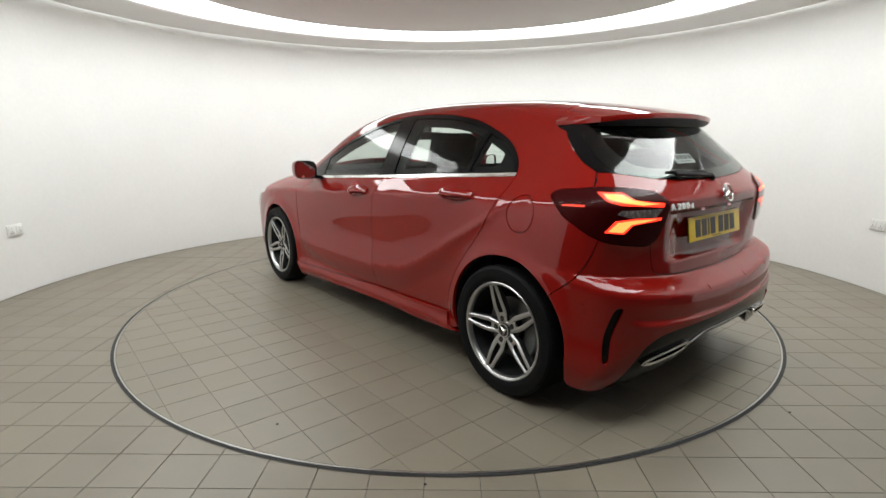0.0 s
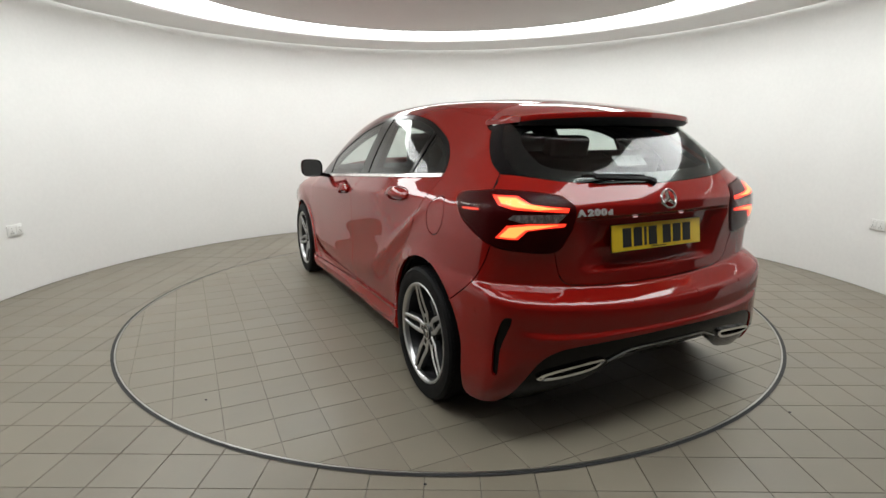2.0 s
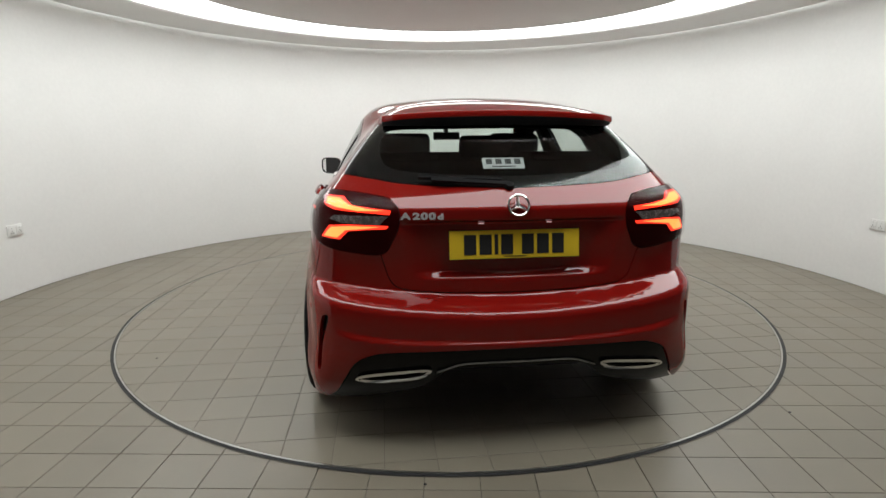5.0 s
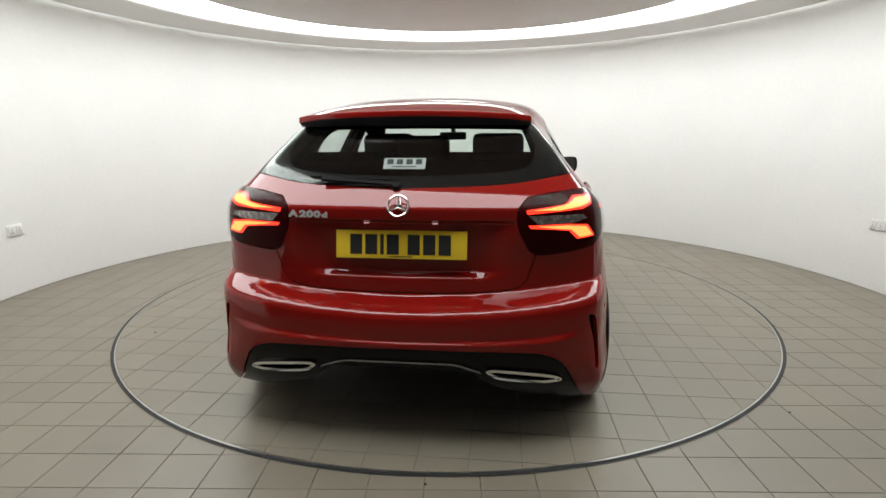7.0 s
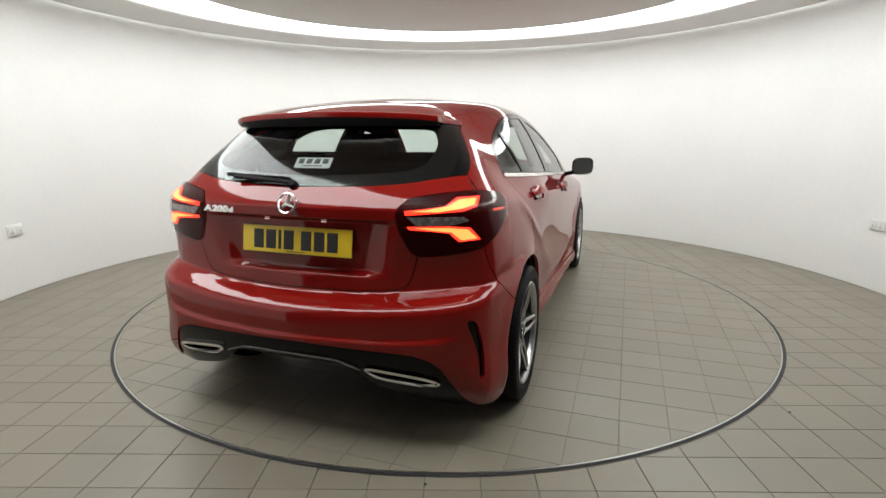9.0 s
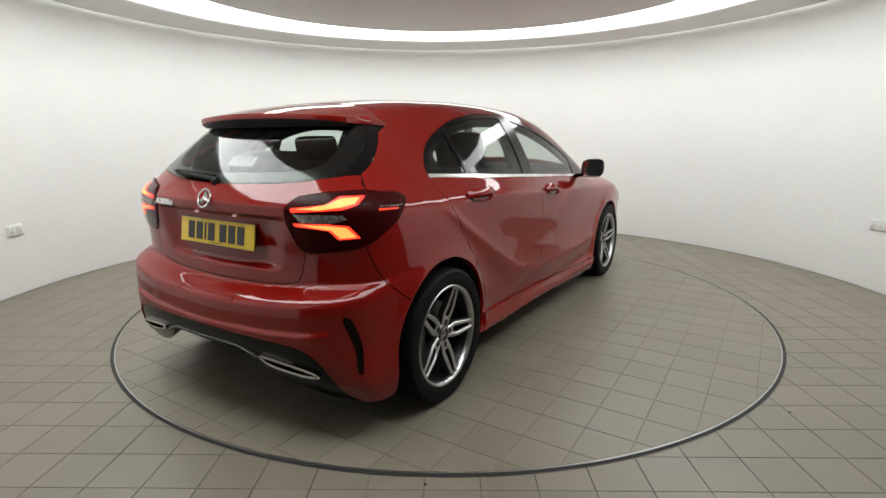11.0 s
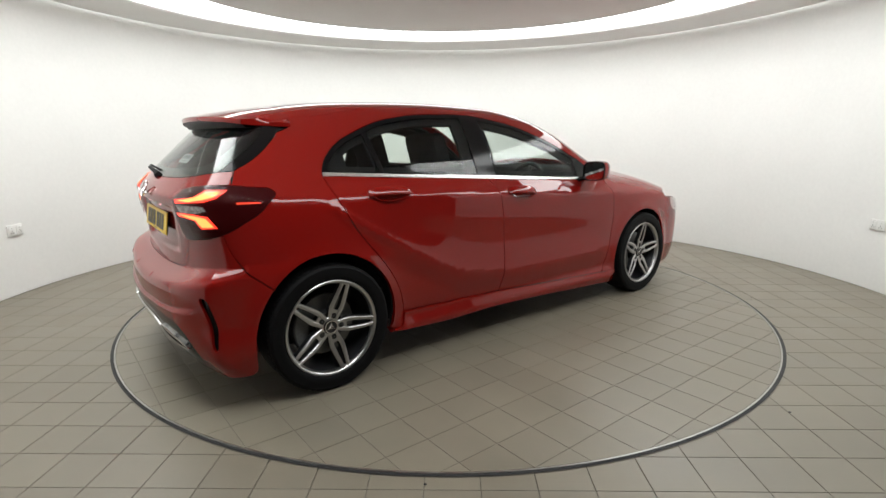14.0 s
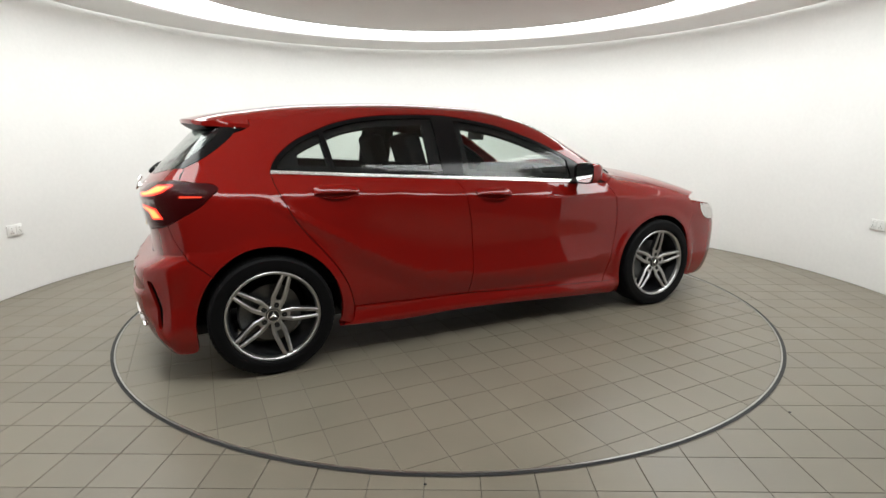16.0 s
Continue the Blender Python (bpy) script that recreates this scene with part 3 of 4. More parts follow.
    # tailgate
    half = join(glass_low[::-1], [(-1.872, 1.05), (-1.85, 1.021)], lamp_between((-2.15, 0.779), (-1.85, 1.021))[::-1], gate_low)
    gate = panel("tailgate", join(half, mirrored(half, SC)), M_PAINT, car, net=0.016)
    pane_side = curve((-1.76, 1.300), (-1.77, 1.265), (-1.86, 1.17), (-1.985, 1.075))
    g_low = [q for q in glass_low if q[0] < -1.985]
    g_top = [q for q in glass_top if q[0] < -1.76]
    half = join(g_top[::-1], pane_side, g_low)
    pane = panel("rear_glass", join(half, mirrored(half, SC)), M_GLASS_DARK, car, gap=0.0, out=0.001, depth=0.004, label="dark tinted rear glass with wiper")
    pane.visible_shadow = False
    edge = join(half, mirrored(half, SC))
    low = [(s, z - 0.006) for s, z in g_low]
    # opening cut smaller than the print: the extra black stands for the shaded cabin
    hole = rounded([(-2.04, 1.205), (-2.15, 1.115), (-2.30, 1.090), (SC, 1.075), (2 * SC + 2.30, 1.090), (2 * SC + 2.15, 1.115), (2 * SC + 2.04, 1.205), (2 * SC + 2.09, 1.258), (SC, 1.266), (-2.09, 1.258)], 0.3)
    panel("glass_border", edge, M_BLACK, pane, holes=[hole], gap=0.001, out=-0.006, depth=0.004, label="black printed border of the rear glass, widened to stand for the dark cabin")
    trim = join([q for q in gate_side if q[1] < 1.275], [q for q in glass_low if q[0] >= -1.985], pane_side[::-1], [q for q in glass_top if q[0] >= -1.76][::-1])
    for flip in (False, True):
        panel("rear_quarter_trim", trim, M_BLACK, gate, flip=flip, gap=0.001, label="gloss black trim beside the rear glass")
    # roof, windscreen, bonnet, nose
    n = [(float(x), float(y)) for x, y in zip(RAIL_X, RAIL_Y)]
    back, front = [q for q in n if q[0] <= 0.235], [q for q in n if q[0] >= 0.235]
    panel("roof", join(back, [(q[0], -q[1]) for q in back[::-1]]), M_PAINT, car, top=True, gap=-0.0016)
    ws = panel("windscreen", join(front, [(q[0], -q[1]) for q in front[::-1]]), M_GLASS, car, top=True, label="clear glass windscreen")
    ws.visible_shadow = False
    he = wrap([q[0] for q in hood_edge], [q[1] for q in hood_edge])
    he = [(float(a), float(b)) for a, b in he[:, :2]]
    he = he + curve(he[-1], (1.95, 0.62), (2.08, 0.40), (2.13, 0.2), (2.14, 0.0))
    panel("bonnet", join(he, [(a, -b) for a, b in he[::-1]]), M_PAINT, car, top=True)
    half = join(curve((FC, 0.17), (2.2, 0.17), (1.80, 0.17), (1.68, 0.20)), arc(1.35, ZH - 0.005, R_ARCH - 0.014, -22, 30), curve((1.655, 0.49), (1.70, 0.56), (1.74, 0.64), (1.73, 0.70)), curve((1.73, 0.745), (2.0, 0.72), (2.2, 0.70), (FC, 0.70)))
    head = loop(*HEAD)
    panel("front_bumper", join(half, mirrored(half, FC)), M_PAINT, car, holes=[head, mirrored(head, FC)])
    # spoiler over the rear glass, with a dark underside
    ys = np.linspace(-0.505, 0.505, 49)
    tail = -1.702 + 0.40 * np.abs(ys) ** 2.2 + 0.02 * step(0.44, 0.52, np.abs(ys))
    zt = 1.332 - 0.07 * ys ** 2 - 0.004 * step(0.42, 0.52, np.abs(ys))
    rows, under = [], []
    for y, xt, z in zip(ys, tail, zt):
        x = np.linspace(-1.367, float(xt), 12)
        u = (x - x[0]) / (x[-1] - x[0])
        top = roof_lift(x, np.full(12, y))[:, 2]
        zz = top[0] + (z - top[0]) * u + (0.006 * np.sin(np.pi * u))
        rows.append([(a, y, b) for a, b in zip(x, zz)] + [(xt - 0.004, y, z - 0.008), (xt + 0.002, y, z - 0.024)])
        inner = float(rear_x(abs(y), 1.272)) + 0.015
        under.append([(xt + 0.002, y, z - 0.024), (xt + 0.022, y, z - 0.038), (max(inner, xt + 0.03), y, 1.272), (-1.42, y, 1.268)])
    # side cheeks that close the wing down to the pillar
    for at, sg in ((0, -1), (-1, 1)):
        row = rows[at][:12]
        low, yb = [], 0.53
        for i, (x, y, z) in enumerate(row):
            zb = 1.276 + (zt[at] - 0.024 - 1.276) * (i / 11) ** 1.3
            yy = np.linspace(0.40, 0.60, 81)
            hit = yy[body(np.full(81, x), yy, np.full(81, zb)) < 0.003]
            yb = float(hit[-1]) if len(hit) else max(yb - 0.004, 0.507)
            low.append((x, sg * max(yb, 0.507), zb))
        mid = [(x, sg * max(abs(p[1]), abs(y) + 0.6 * (abs(p[1]) - abs(y))), 0.55 * z + 0.45 * p[2]) for (x, y, z), p in zip(row, low)]
        cheek = bmesh.new()
        vs = [[cheek.verts.new(q) for q in r] for r in (row, mid, low)]
        for r0, r1 in zip(vs, vs[1:]):
            for i in range(11):
                cheek.faces.new((r0[i], r0[i + 1], r1[i + 1], r1[i]))
        part("spoiler_cheek", cheek, M_PAINT, gate, smooth=50)
    for nm, g, m in (("spoiler", rows, M_PAINT), ("spoiler_underside", under, M_PLASTIC)):
        w = len(g[0])
        b = bmesh.new()
        vs = [[b.verts.new(q) for q in r] for r in g]
        for r0, r1 in zip(vs, vs[1:]):
            for i in range(w - 1):
                b.faces.new((r0[i], r0[i + 1], r1[i + 1], r1[i]))
        if nm == "spoiler":
            sp = part(nm, b, m, gate, smooth=50)
        else:
            part(nm, b, m, sp, "black underside of the spoiler")
    return rear_door, front_door, gate, bumper


def car_inner(car):
    """Dark inner shell that fills the shut lines, wheel housings and the floor pan."""
    for flip in (False, True):
        body_line = join(curve((SC, 0.40), (-2.4, 0.40), (-2.1, 0.36), (-1.78, 0.30)), arc(-1.35, ZH, R_ARCH + 0.012, 183, -16, wide=1.06)[::1], curve((-0.99, 0.22), (0.98, 0.19)), arc(1.35, ZH, R_ARCH + 0.006, 195, -22), curve((1.72, 0.2), (FC, 0.2)),
                         curve((FC, 0.68), (2.1, 0.66), (1.7, 0.72), (1.4, 0.80), (1.0, 0.90), (0.85, 0.90)), curve((0.85, 0.89), (-1.28, 1.02)), curve((-1.5, 1.02), (-1.85, 1.02), (-2.1, 1.02), (SC, 1.0)))
        if not flip:
            panel("inner_shell", join(body_line, mirrored(body_line, SC)), M_DARK, car, out=-0.03, gap=0.0, depth=0.01, net=0.05)
        # lining of the rear pillar and roof rail, seen through the glass
        dlo = join(DLO_TOP, list(reversed(BELT_LINE)))
        view = [(s, max(z, float(belt(s)) + 0.052)) for s, z in shrink(dlo, 0.045)]
        views = [shrink(clip(clip(view, 0, -0.15, 1), 0, 0.62, -1), 0.004), shrink(clip(clip_lean(view, -0.962, 1), 0, -0.40, -1), 0.004), shrink(clip(clip_lean(view, -0.994, -1), 0, -1.155, 1), 0.004)]
        panel("window_lining", shrink(dlo, -0.015), M_CLOTH, car, holes=views, flip=flip, out=-0.022, gap=0.0, depth=0.02, net=0.04, label="charcoal lining round the side windows")
        pillar = join([q for q in DLO_TOP][:1], curve((-1.31, 1.04), (-1.33, 1.10), (-1.27, 1.19), (-1.12, 1.265), (-0.92, 1.325), (-0.70, 1.36), (-0.36, 1.37), (-0.15, 1.355), (0.12, 1.31), (0.40, 1.215), (0.62, 1.11), (0.74, 1.03), (0.80, 1.0), (0.74, 1.06), (0.5, 1.20), (0.2, 1.33), (-0.1, 1.385), (-0.6, 1.395), (-1.2, 1.36), (-1.38, 1.27), (-1.62, 1.19), (-1.78, 1.10), (-1.80, 1.03)))
        panel("pillar_lining", pillar, M_CLOTH, car, flip=flip, out=-0.03, gap=0.0, depth=0.03, net=0.04)
        for xc in (-1.35, 1.35):
            b = lathe([(0.382, 0.0), (0.382, 0.26), (0.02, 0.26)], 40, radians(-8) if not flip else radians(172), radians(188) if not flip else radians(368))
            bmesh.ops.transform(b, matrix=pose(xc, 0.80 if not flip else -0.80, ZH, 90 if not flip else -90), verts=b.verts[:])
            part("wheel_housing", b, M_DARK, car)
    xs = np.linspace(-1.34, 0.22, 30); ys = np.linspace(-0.5, 0.5, 16)
    P = np.array([(x, y, 0) for x in xs for y in ys]); P = roof_lift(P[:, 0], P[:, 1]) - [0, 0, 0.025]
    mesh_object("headlining", P, [(i * 16 + j, i * 16 + j + 1, (i + 1) * 16 + j + 1, (i + 1) * 16 + j) for i in range(29) for j in range(15)], M_CLOTH, car)
    part("floor_pan", box(3.6, 1.35, 0.06, (0.05, 0, 0.24), 0.02), M_DARK, car)


def twin_bar(b, p0, p1, p2, w0, w1, z0, z1, deep):
    """One arm of a wheel spoke, bent once, tapered, with a bevelled face."""
    pts = [np.array(p0), np.array(p1), np.array(p2)]
    rows = []
    for i, u in enumerate((0, 0.25, 0.5, 0.75, 1)):
        c = pts[0] * (1 - u) ** 2 + 2 * pts[1] * u * (1 - u) + pts[2] * u * u
        d = 2 * (1 - u) * (pts[1] - pts[0]) + 2 * u * (pts[2] - pts[1])
        d /= np.hypot(*d); n = np.array((-d[1], d[0])); w = w0 + (w1 - w0) * u; z = z0 + (z1 - z0) * u
        rows.append([b.verts.new((*(c + n * o), zz)) for o, zz in ((-w / 2 - 0.004, z - deep), (-w / 2, z - 0.003), (-w / 2 + 0.003, z), (w / 2 - 0.003, z), (w / 2, z - 0.003), (w / 2 + 0.004, z - deep))])
    for r0, r1 in zip(rows, rows[1:]):
        for i in range(5):
            b.faces.new((r0[i], r0[i + 1], r1[i + 1], r1[i]))
    for r in (rows[0], rows[-1]):
        b.faces.new(r)


def wheel(car, x, side, spin):
    """Alloy wheel with five twin spokes; its axis is z, outwards is +z."""
    w = new("wheel"); w.parent = car
    w.matrix_basis = pose(x, 0.765 * side, 0.318, -90 * side, 0, 0) @ pose(0, 0, 0, 0, 0, spin)
    tagged(w, "silver and grey five twin-spoke alloy wheel with low tyre")
    tyre = lathe([(0.236, -0.095), (0.262, -0.110), (0.295, -0.112), (0.312, -0.100), (0.3175, -0.080), (0.318, 0.0), (0.3175, 0.080), (0.312, 0.098), (0.300, 0.107), (0.296, 0.1065), (0.275, 0.1095), (0.255, 0.108), (0.243, 0.101), (0.236, 0.095)], 96)
    part("tyre", tyre, M_RUBBER, w)
    groove = bmesh.new()
    for k in range(72):
        a = 2 * math.pi * k / 72
        box(0.006, 0.014, 0.030, (0.3146, 0, 0.074), 0, bm=groove, turn=None)
        bmesh.ops.rotate(groove, cent=(0, 0, 0), matrix=Matrix.Rotation(2 * math.pi / 72, 3, "Z"), verts=groove.verts[:])
    part("tread_block", groove, M_RUBBER, w, smooth=0)
    barrel = lathe([(0.238, 0.098), (0.234, 0.088), (0.224, 0.080), (0.214, 0.05), (0.205, 0.02), (0.200, -0.09)], 80)
    part("rim", barrel, M_GREY, w)
    lip = lathe([(0.240, 0.094), (0.2405, 0.101), (0.237, 0.104), (0.231, 0.1025), (0.226, 0.098), (0.2215, 0.088), (0.2195, 0.078)], 96)
    part("rim_lip", lip, M_SATIN, w, "bright machined rim edge")
    for k in range(5):
        c, s = math.cos(radians(72 * k)), math.sin(radians(72 * k))
        face, grey = bmesh.new(), bmesh.new()
        for sg in (1, -1):
            twin_bar(face, (0.034, 0.014 * sg), (0.062, 0.020 * sg), (0.098, 0.0265 * sg), 0.017, 0.0165, 0.071, 0.078, 0.004)
            twin_bar(face, (0.097, 0.0265 * sg), (0.125, 0.0270 * sg), (0.234, 0.0145 * sg), 0.0165, 0.0115, 0.078, 0.099, 0.004)
            twin_bar(grey, (0.034, 0.014 * sg), (0.062, 0.020 * sg), (0.098, 0.0265 * sg), 0.018, 0.0175, 0.066, 0.073, 0.028)
            twin_bar(grey, (0.097, 0.0265 * sg), (0.125, 0.0270 * sg), (0.235, 0.0145 * sg), 0.0175, 0.0125, 0.073, 0.094, 0.028)
        twin_bar(face, (0.040, 0.0), (0.062, 0.0), (0.086, 0.0), 0.030, 0.036, 0.0695, 0.073, 0.010)
        twin_bar(face, (0.226, -0.019), (0.228, 0.0), (0.226, 0.019), 0.008, 0.008, 0.0965, 0.0965, 0.004)
        for q in (face, grey):
            bmesh.ops.rotate(q, cent=(0, 0, 0), matrix=Matrix.Rotation(radians(72 * k), 3, "Z"), verts=q.verts[:])
        sp = part("spoke", face, M_SATIN, w, "machined silver spoke face")
        part("spoke_back", grey, M_GREY, sp, "dark grey spoke flank")
        # bolt head with a raised dark disc that stands for the shade in its recess
        bolt = lathe([(0.001, 0.0745), (0.007, 0.0742), (0.0075, 0.0725), (0.0145, 0.0727), (0.0150, 0.0700)], 20)
        a = radians(72 * k + 0)
        bmesh.ops.translate(bolt, vec=(0.056 * math.cos(a), 0.056 * math.sin(a), 0), verts=bolt.verts[:])
        part("dark_bolt_recess", bolt, M_DARK, w)
    part("hub", lathe([(0.001, 0.060), (0.072, 0.060), (0.078, 0.050), (0.078, 0.02)], 48), M_GREY, w)
    part("hub_face", lathe([(0.030, 0.0705), (0.046, 0.0715), (0.049, 0.069), (0.050, 0.060)], 48), M_SATIN, w, "machined silver hub face")
    cap = part("hub_cap", lathe([(0.001, 0.076), (0.027, 0.076), (0.028, 0.079), (0.034, 0.079), (0.037, 0.074), (0.038, 0.060)], 48), M_GREY, w)
    star = lathe([(0.0285, 0.0765), (0.029, 0.0795), (0.0335, 0.0795), (0.034, 0.077)], 48)
    for k in range(3):
        twin_bar(star, (0.0, 0.0), (0.012 * math.cos(radians(90 + 120 * k)), 0.012 * math.sin(radians(90 + 120 * k))), (0.025 * math.cos(radians(90 + 120 * k)), 0.025 * math.sin(radians(90 + 120 * k))), 0.007, 0.002, 0.080, 0.078, 0.003)
    part("cap_emblem", star, M_CHROME, cap)
    disc = part("brake_disc", lathe([(0.07, 0.012), (0.152, 0.012), (0.152, -0.010), (0.07, -0.010)], 64), M_DISC, w, "steel brake disc")
    cal = lathe([(0.10, 0.035), (0.165, 0.035), (0.172, 0.028), (0.172, -0.03), (0.10, -0.03), (0.10, 0.035)], 16, radians(140 - spin), radians(215 - spin))
    part("brake_caliper", cal, M_CALIPER, w, "grey brake caliper")
    return w


def soft_block(size, at, bevel, turn=None, sub=2):
    return box(*size, at, bevel, 4, turn=turn)


def seat(car, x, y):
    st = new("front_seat"); st.parent = car
    st.matrix_basis = pose(x, y, 0.30)
    tagged(st, "charcoal sports seat with integrated head restraint")
    part("seat_cushion", soft_block((0.52, 0.50, 0.16), (0.05, 0, 0.14), 0.05, pose(0, 0, 0, 0, -8)), M_CLOTH, st)
    lean = pose(0, 0, 0, 0, -16)
    part("backrest", soft_block((0.14, 0.52, 0.56), (-0.29, 0, 0.45), 0.06, lean), M_CLOTH, st)
    part("head_restraint", soft_block((0.11, 0.33, 0.36), (-0.40, 0, 0.77), 0.05, lean), M_CLOTH, st)


def interior(car):
    for y in (0.36, -0.36):
        seat(car, 0.02, y)
    rear = new("rear_seat"); rear.parent = car
    rear.matrix_basis = pose(-0.85, 0, 0.30)
    tagged(rear, "charcoal rear bench seat")
    part("seat_cushion", soft_block((0.48, 1.20, 0.18), (0.08, 0, 0.13), 0.05), M_CLOTH, rear)
    part("backrest", soft_block((0.14, 1.32, 0.72), (-0.30, 0, 0.50), 0.05, pose(0, 0, 0, 0, -20)), M_CLOTH, rear)
    for y in (0.36, -0.36):
        part("head_restraint", soft_block((0.09, 0.26, 0.12), (-0.42, y, 0.79), 0.04, pose(0, 0, 0, 0, -12)), M_CLOTH, rear)
    part("head_restraint", soft_block((0.08, 0.26, 0.12), (-0.43, 0, 0.87), 0.035, pose(0, 0, 0, 0, -12)), M_CLOTH, rear)
    part("parcel_shelf", soft_block((0.44, 1.24, 0.03), (-1.52, 0, 1.01), 0.012), M_CLOTH, car)
    part("dashboard", soft_block((0.42, 1.34, 0.36), (0.86, 0, 0.82), 0.09), M_CLOTH, car)
    part("door_lining", soft_block((1.9, 0.06, 0.5), (-0.22, 0.72, 0.68), 0.02), M_CLOTH, car)
    part("door_lining", soft_block((1.9, 0.06, 0.5), (-0.22, -0.72, 0.68), 0.02), M_CLOTH, car)
    part("centre_console", soft_block((0.9, 0.24, 0.3), (0.3, 0, 0.48), 0.04), M_CLOTH, car)
    for y in (0.66, -0.66):
        part("pillar_trim", soft_block((0.10, 0.03, 0.32), (-0.27, y * 0.965, 1.14), 0.015, pose(0, 0, 0, 24 if y > 0 else -24)), M_CLOTH, car)
    # steering wheel on the right-hand side
    b = bmesh.new()
    for i in range(36):
        a = 2 * math.pi * i / 36
        for j in range(10):
            c = 2 * math.pi * j / 10
            r = 0.178 + 0.016 * math.cos(c)
            b.verts.new((0.016 * math.sin(c), r * math.cos(a), r * math.sin(a)))
    b.verts.ensure_lookup_table()
    for i in range(36):
        for j in range(10):
            i2, j2 = (i + 1) % 36, (j + 1) % 10
            b.faces.new([b.verts[q] for q in (i * 10 + j, i * 10 + j2, i2 * 10 + j2, i2 * 10 + j)])
    for a in (90, 210, 330):
        box(0.015, 0.035, 0.16, (0, 0.09 * math.cos(radians(a)), 0.09 * math.sin(radians(a))), 0.005, bm=b, turn=pose(0, 0, 0, a - 90))
    box(0.05, 0.14, 0.11, (0.01, 0, 0), 0.02, bm=b)
    sw = part("steering_wheel", b, M_PLASTIC, car, smooth=40)
    sw.matrix_basis = pose(0.50, -0.36, 0.86, 0, 24)
    mr = part("rear_view_mirror", soft_block((0.03, 0.21, 0.060), (0.30, 0, 1.232), 0.014), M_PLASTIC, car)
    part("mirror_stalk", soft_block((0.10, 0.03, 0.10), (0.345, 0, 1.29), 0.012), M_PLASTIC, mr)
    # dealer's card hanging inside the rear glass; its lettering is plain bars
    card = part("window_sticker", box(0.004, 0.175, 0.058, (0, 0, 0), 0.0015), M_CARD, car, "white window sticker with dark bars")
    card.matrix_basis = pose(-1.735, 0.012, 1.117, 0, 43)
    wx = 0.060
    for i in range(4):
        part("letter_bar", box(0.002, 0.026, 0.026, (-0.003, wx - 0.04 * i, 0.008), 0.0005), M_PLASTIC, card, smooth=0)
    part("letter_bar", box(0.002, 0.10, 0.004, (-0.003, 0, -0.018), 0.0005), M_PLASTIC, card, smooth=0)


def door_handle(parent, s, z, flip, tilt):
    """A pull handle with a hollow behind it, lying along the door."""
    P = wrap(np.array([s]), np.array([z]))[0]; N = normal(P[None])[0]
    sg = -1 if flip else 1
    ax = Vector((math.cos(radians(tilt)), 0, math.sin(radians(tilt))))
    n = Vector((N[0], N[1] * sg, N[2])); u = (ax - n * ax.dot(n)).normalized(); v = n.cross(u)
    m = Matrix((u, v, n)).transposed().to_4x4(); m.translation = (P[0], P[1] * sg, P[2])
    cup = bmesh.new()
    rings = []
    for r, d in ((1.0, 0.0012), (0.94, 0.0005), (0.72, -0.010), (0.4, -0.016), (0.02, -0.018)):
        rings.append([cup.verts.new((0.100 * r * math.copysign(abs(math.cos(a)) ** 0.8, math.cos(a)), 0.042 * r * math.copysign(abs(math.sin(a)) ** 0.8, math.sin(a)), d + 0.0015)) for a in np.linspace(0, 2 * math.pi, 40, endpoint=False)])
    for p, q in zip(rings, rings[1:]):
        for i in range(40):
            cup.faces.new((p[i], p[(i + 1) % 40], q[(i + 1) % 40], q[i]))
    bmesh.ops.transform(cup, matrix=m, verts=cup.verts[:])
    part("handle_cup", cup, M_PAINT, parent)
    grip = bmesh.new(); rows = []
    for i in range(21):
        t = i / 20
        x = -0.118 + 0.236 * t
        h = 0.012 + 0.014 * math.sin(math.pi * min(1, 0.12 + 0.80 * t)) ** 0.7
        lift = 0.006 + 0.024 * math.sin(math.pi * t) ** 0.45
        th = 0.012 * math.sin(math.pi * min(max(t, 0.05), 0.95)) ** 0.4
        rows.append([grip.verts.new((x, 0.004 + h * math.cos(a), lift + th * math.sin(a) * 0.6)) for a in np.linspace(0, 2 * math.pi, 14, endpoint=False)])
    for p, q in zip(rows, rows[1:]):
        for i in range(14):
            grip.faces.new((p[i], p[(i + 1) % 14], q[(i + 1) % 14], q[i]))
    grip.faces.new(rows[0]), grip.faces.new(rows[-1])
    bmesh.ops.transform(grip, matrix=m, verts=grip.verts[:])
    g = part("handle_grip", grip, M_PAINT, parent, "red painted pull handle")


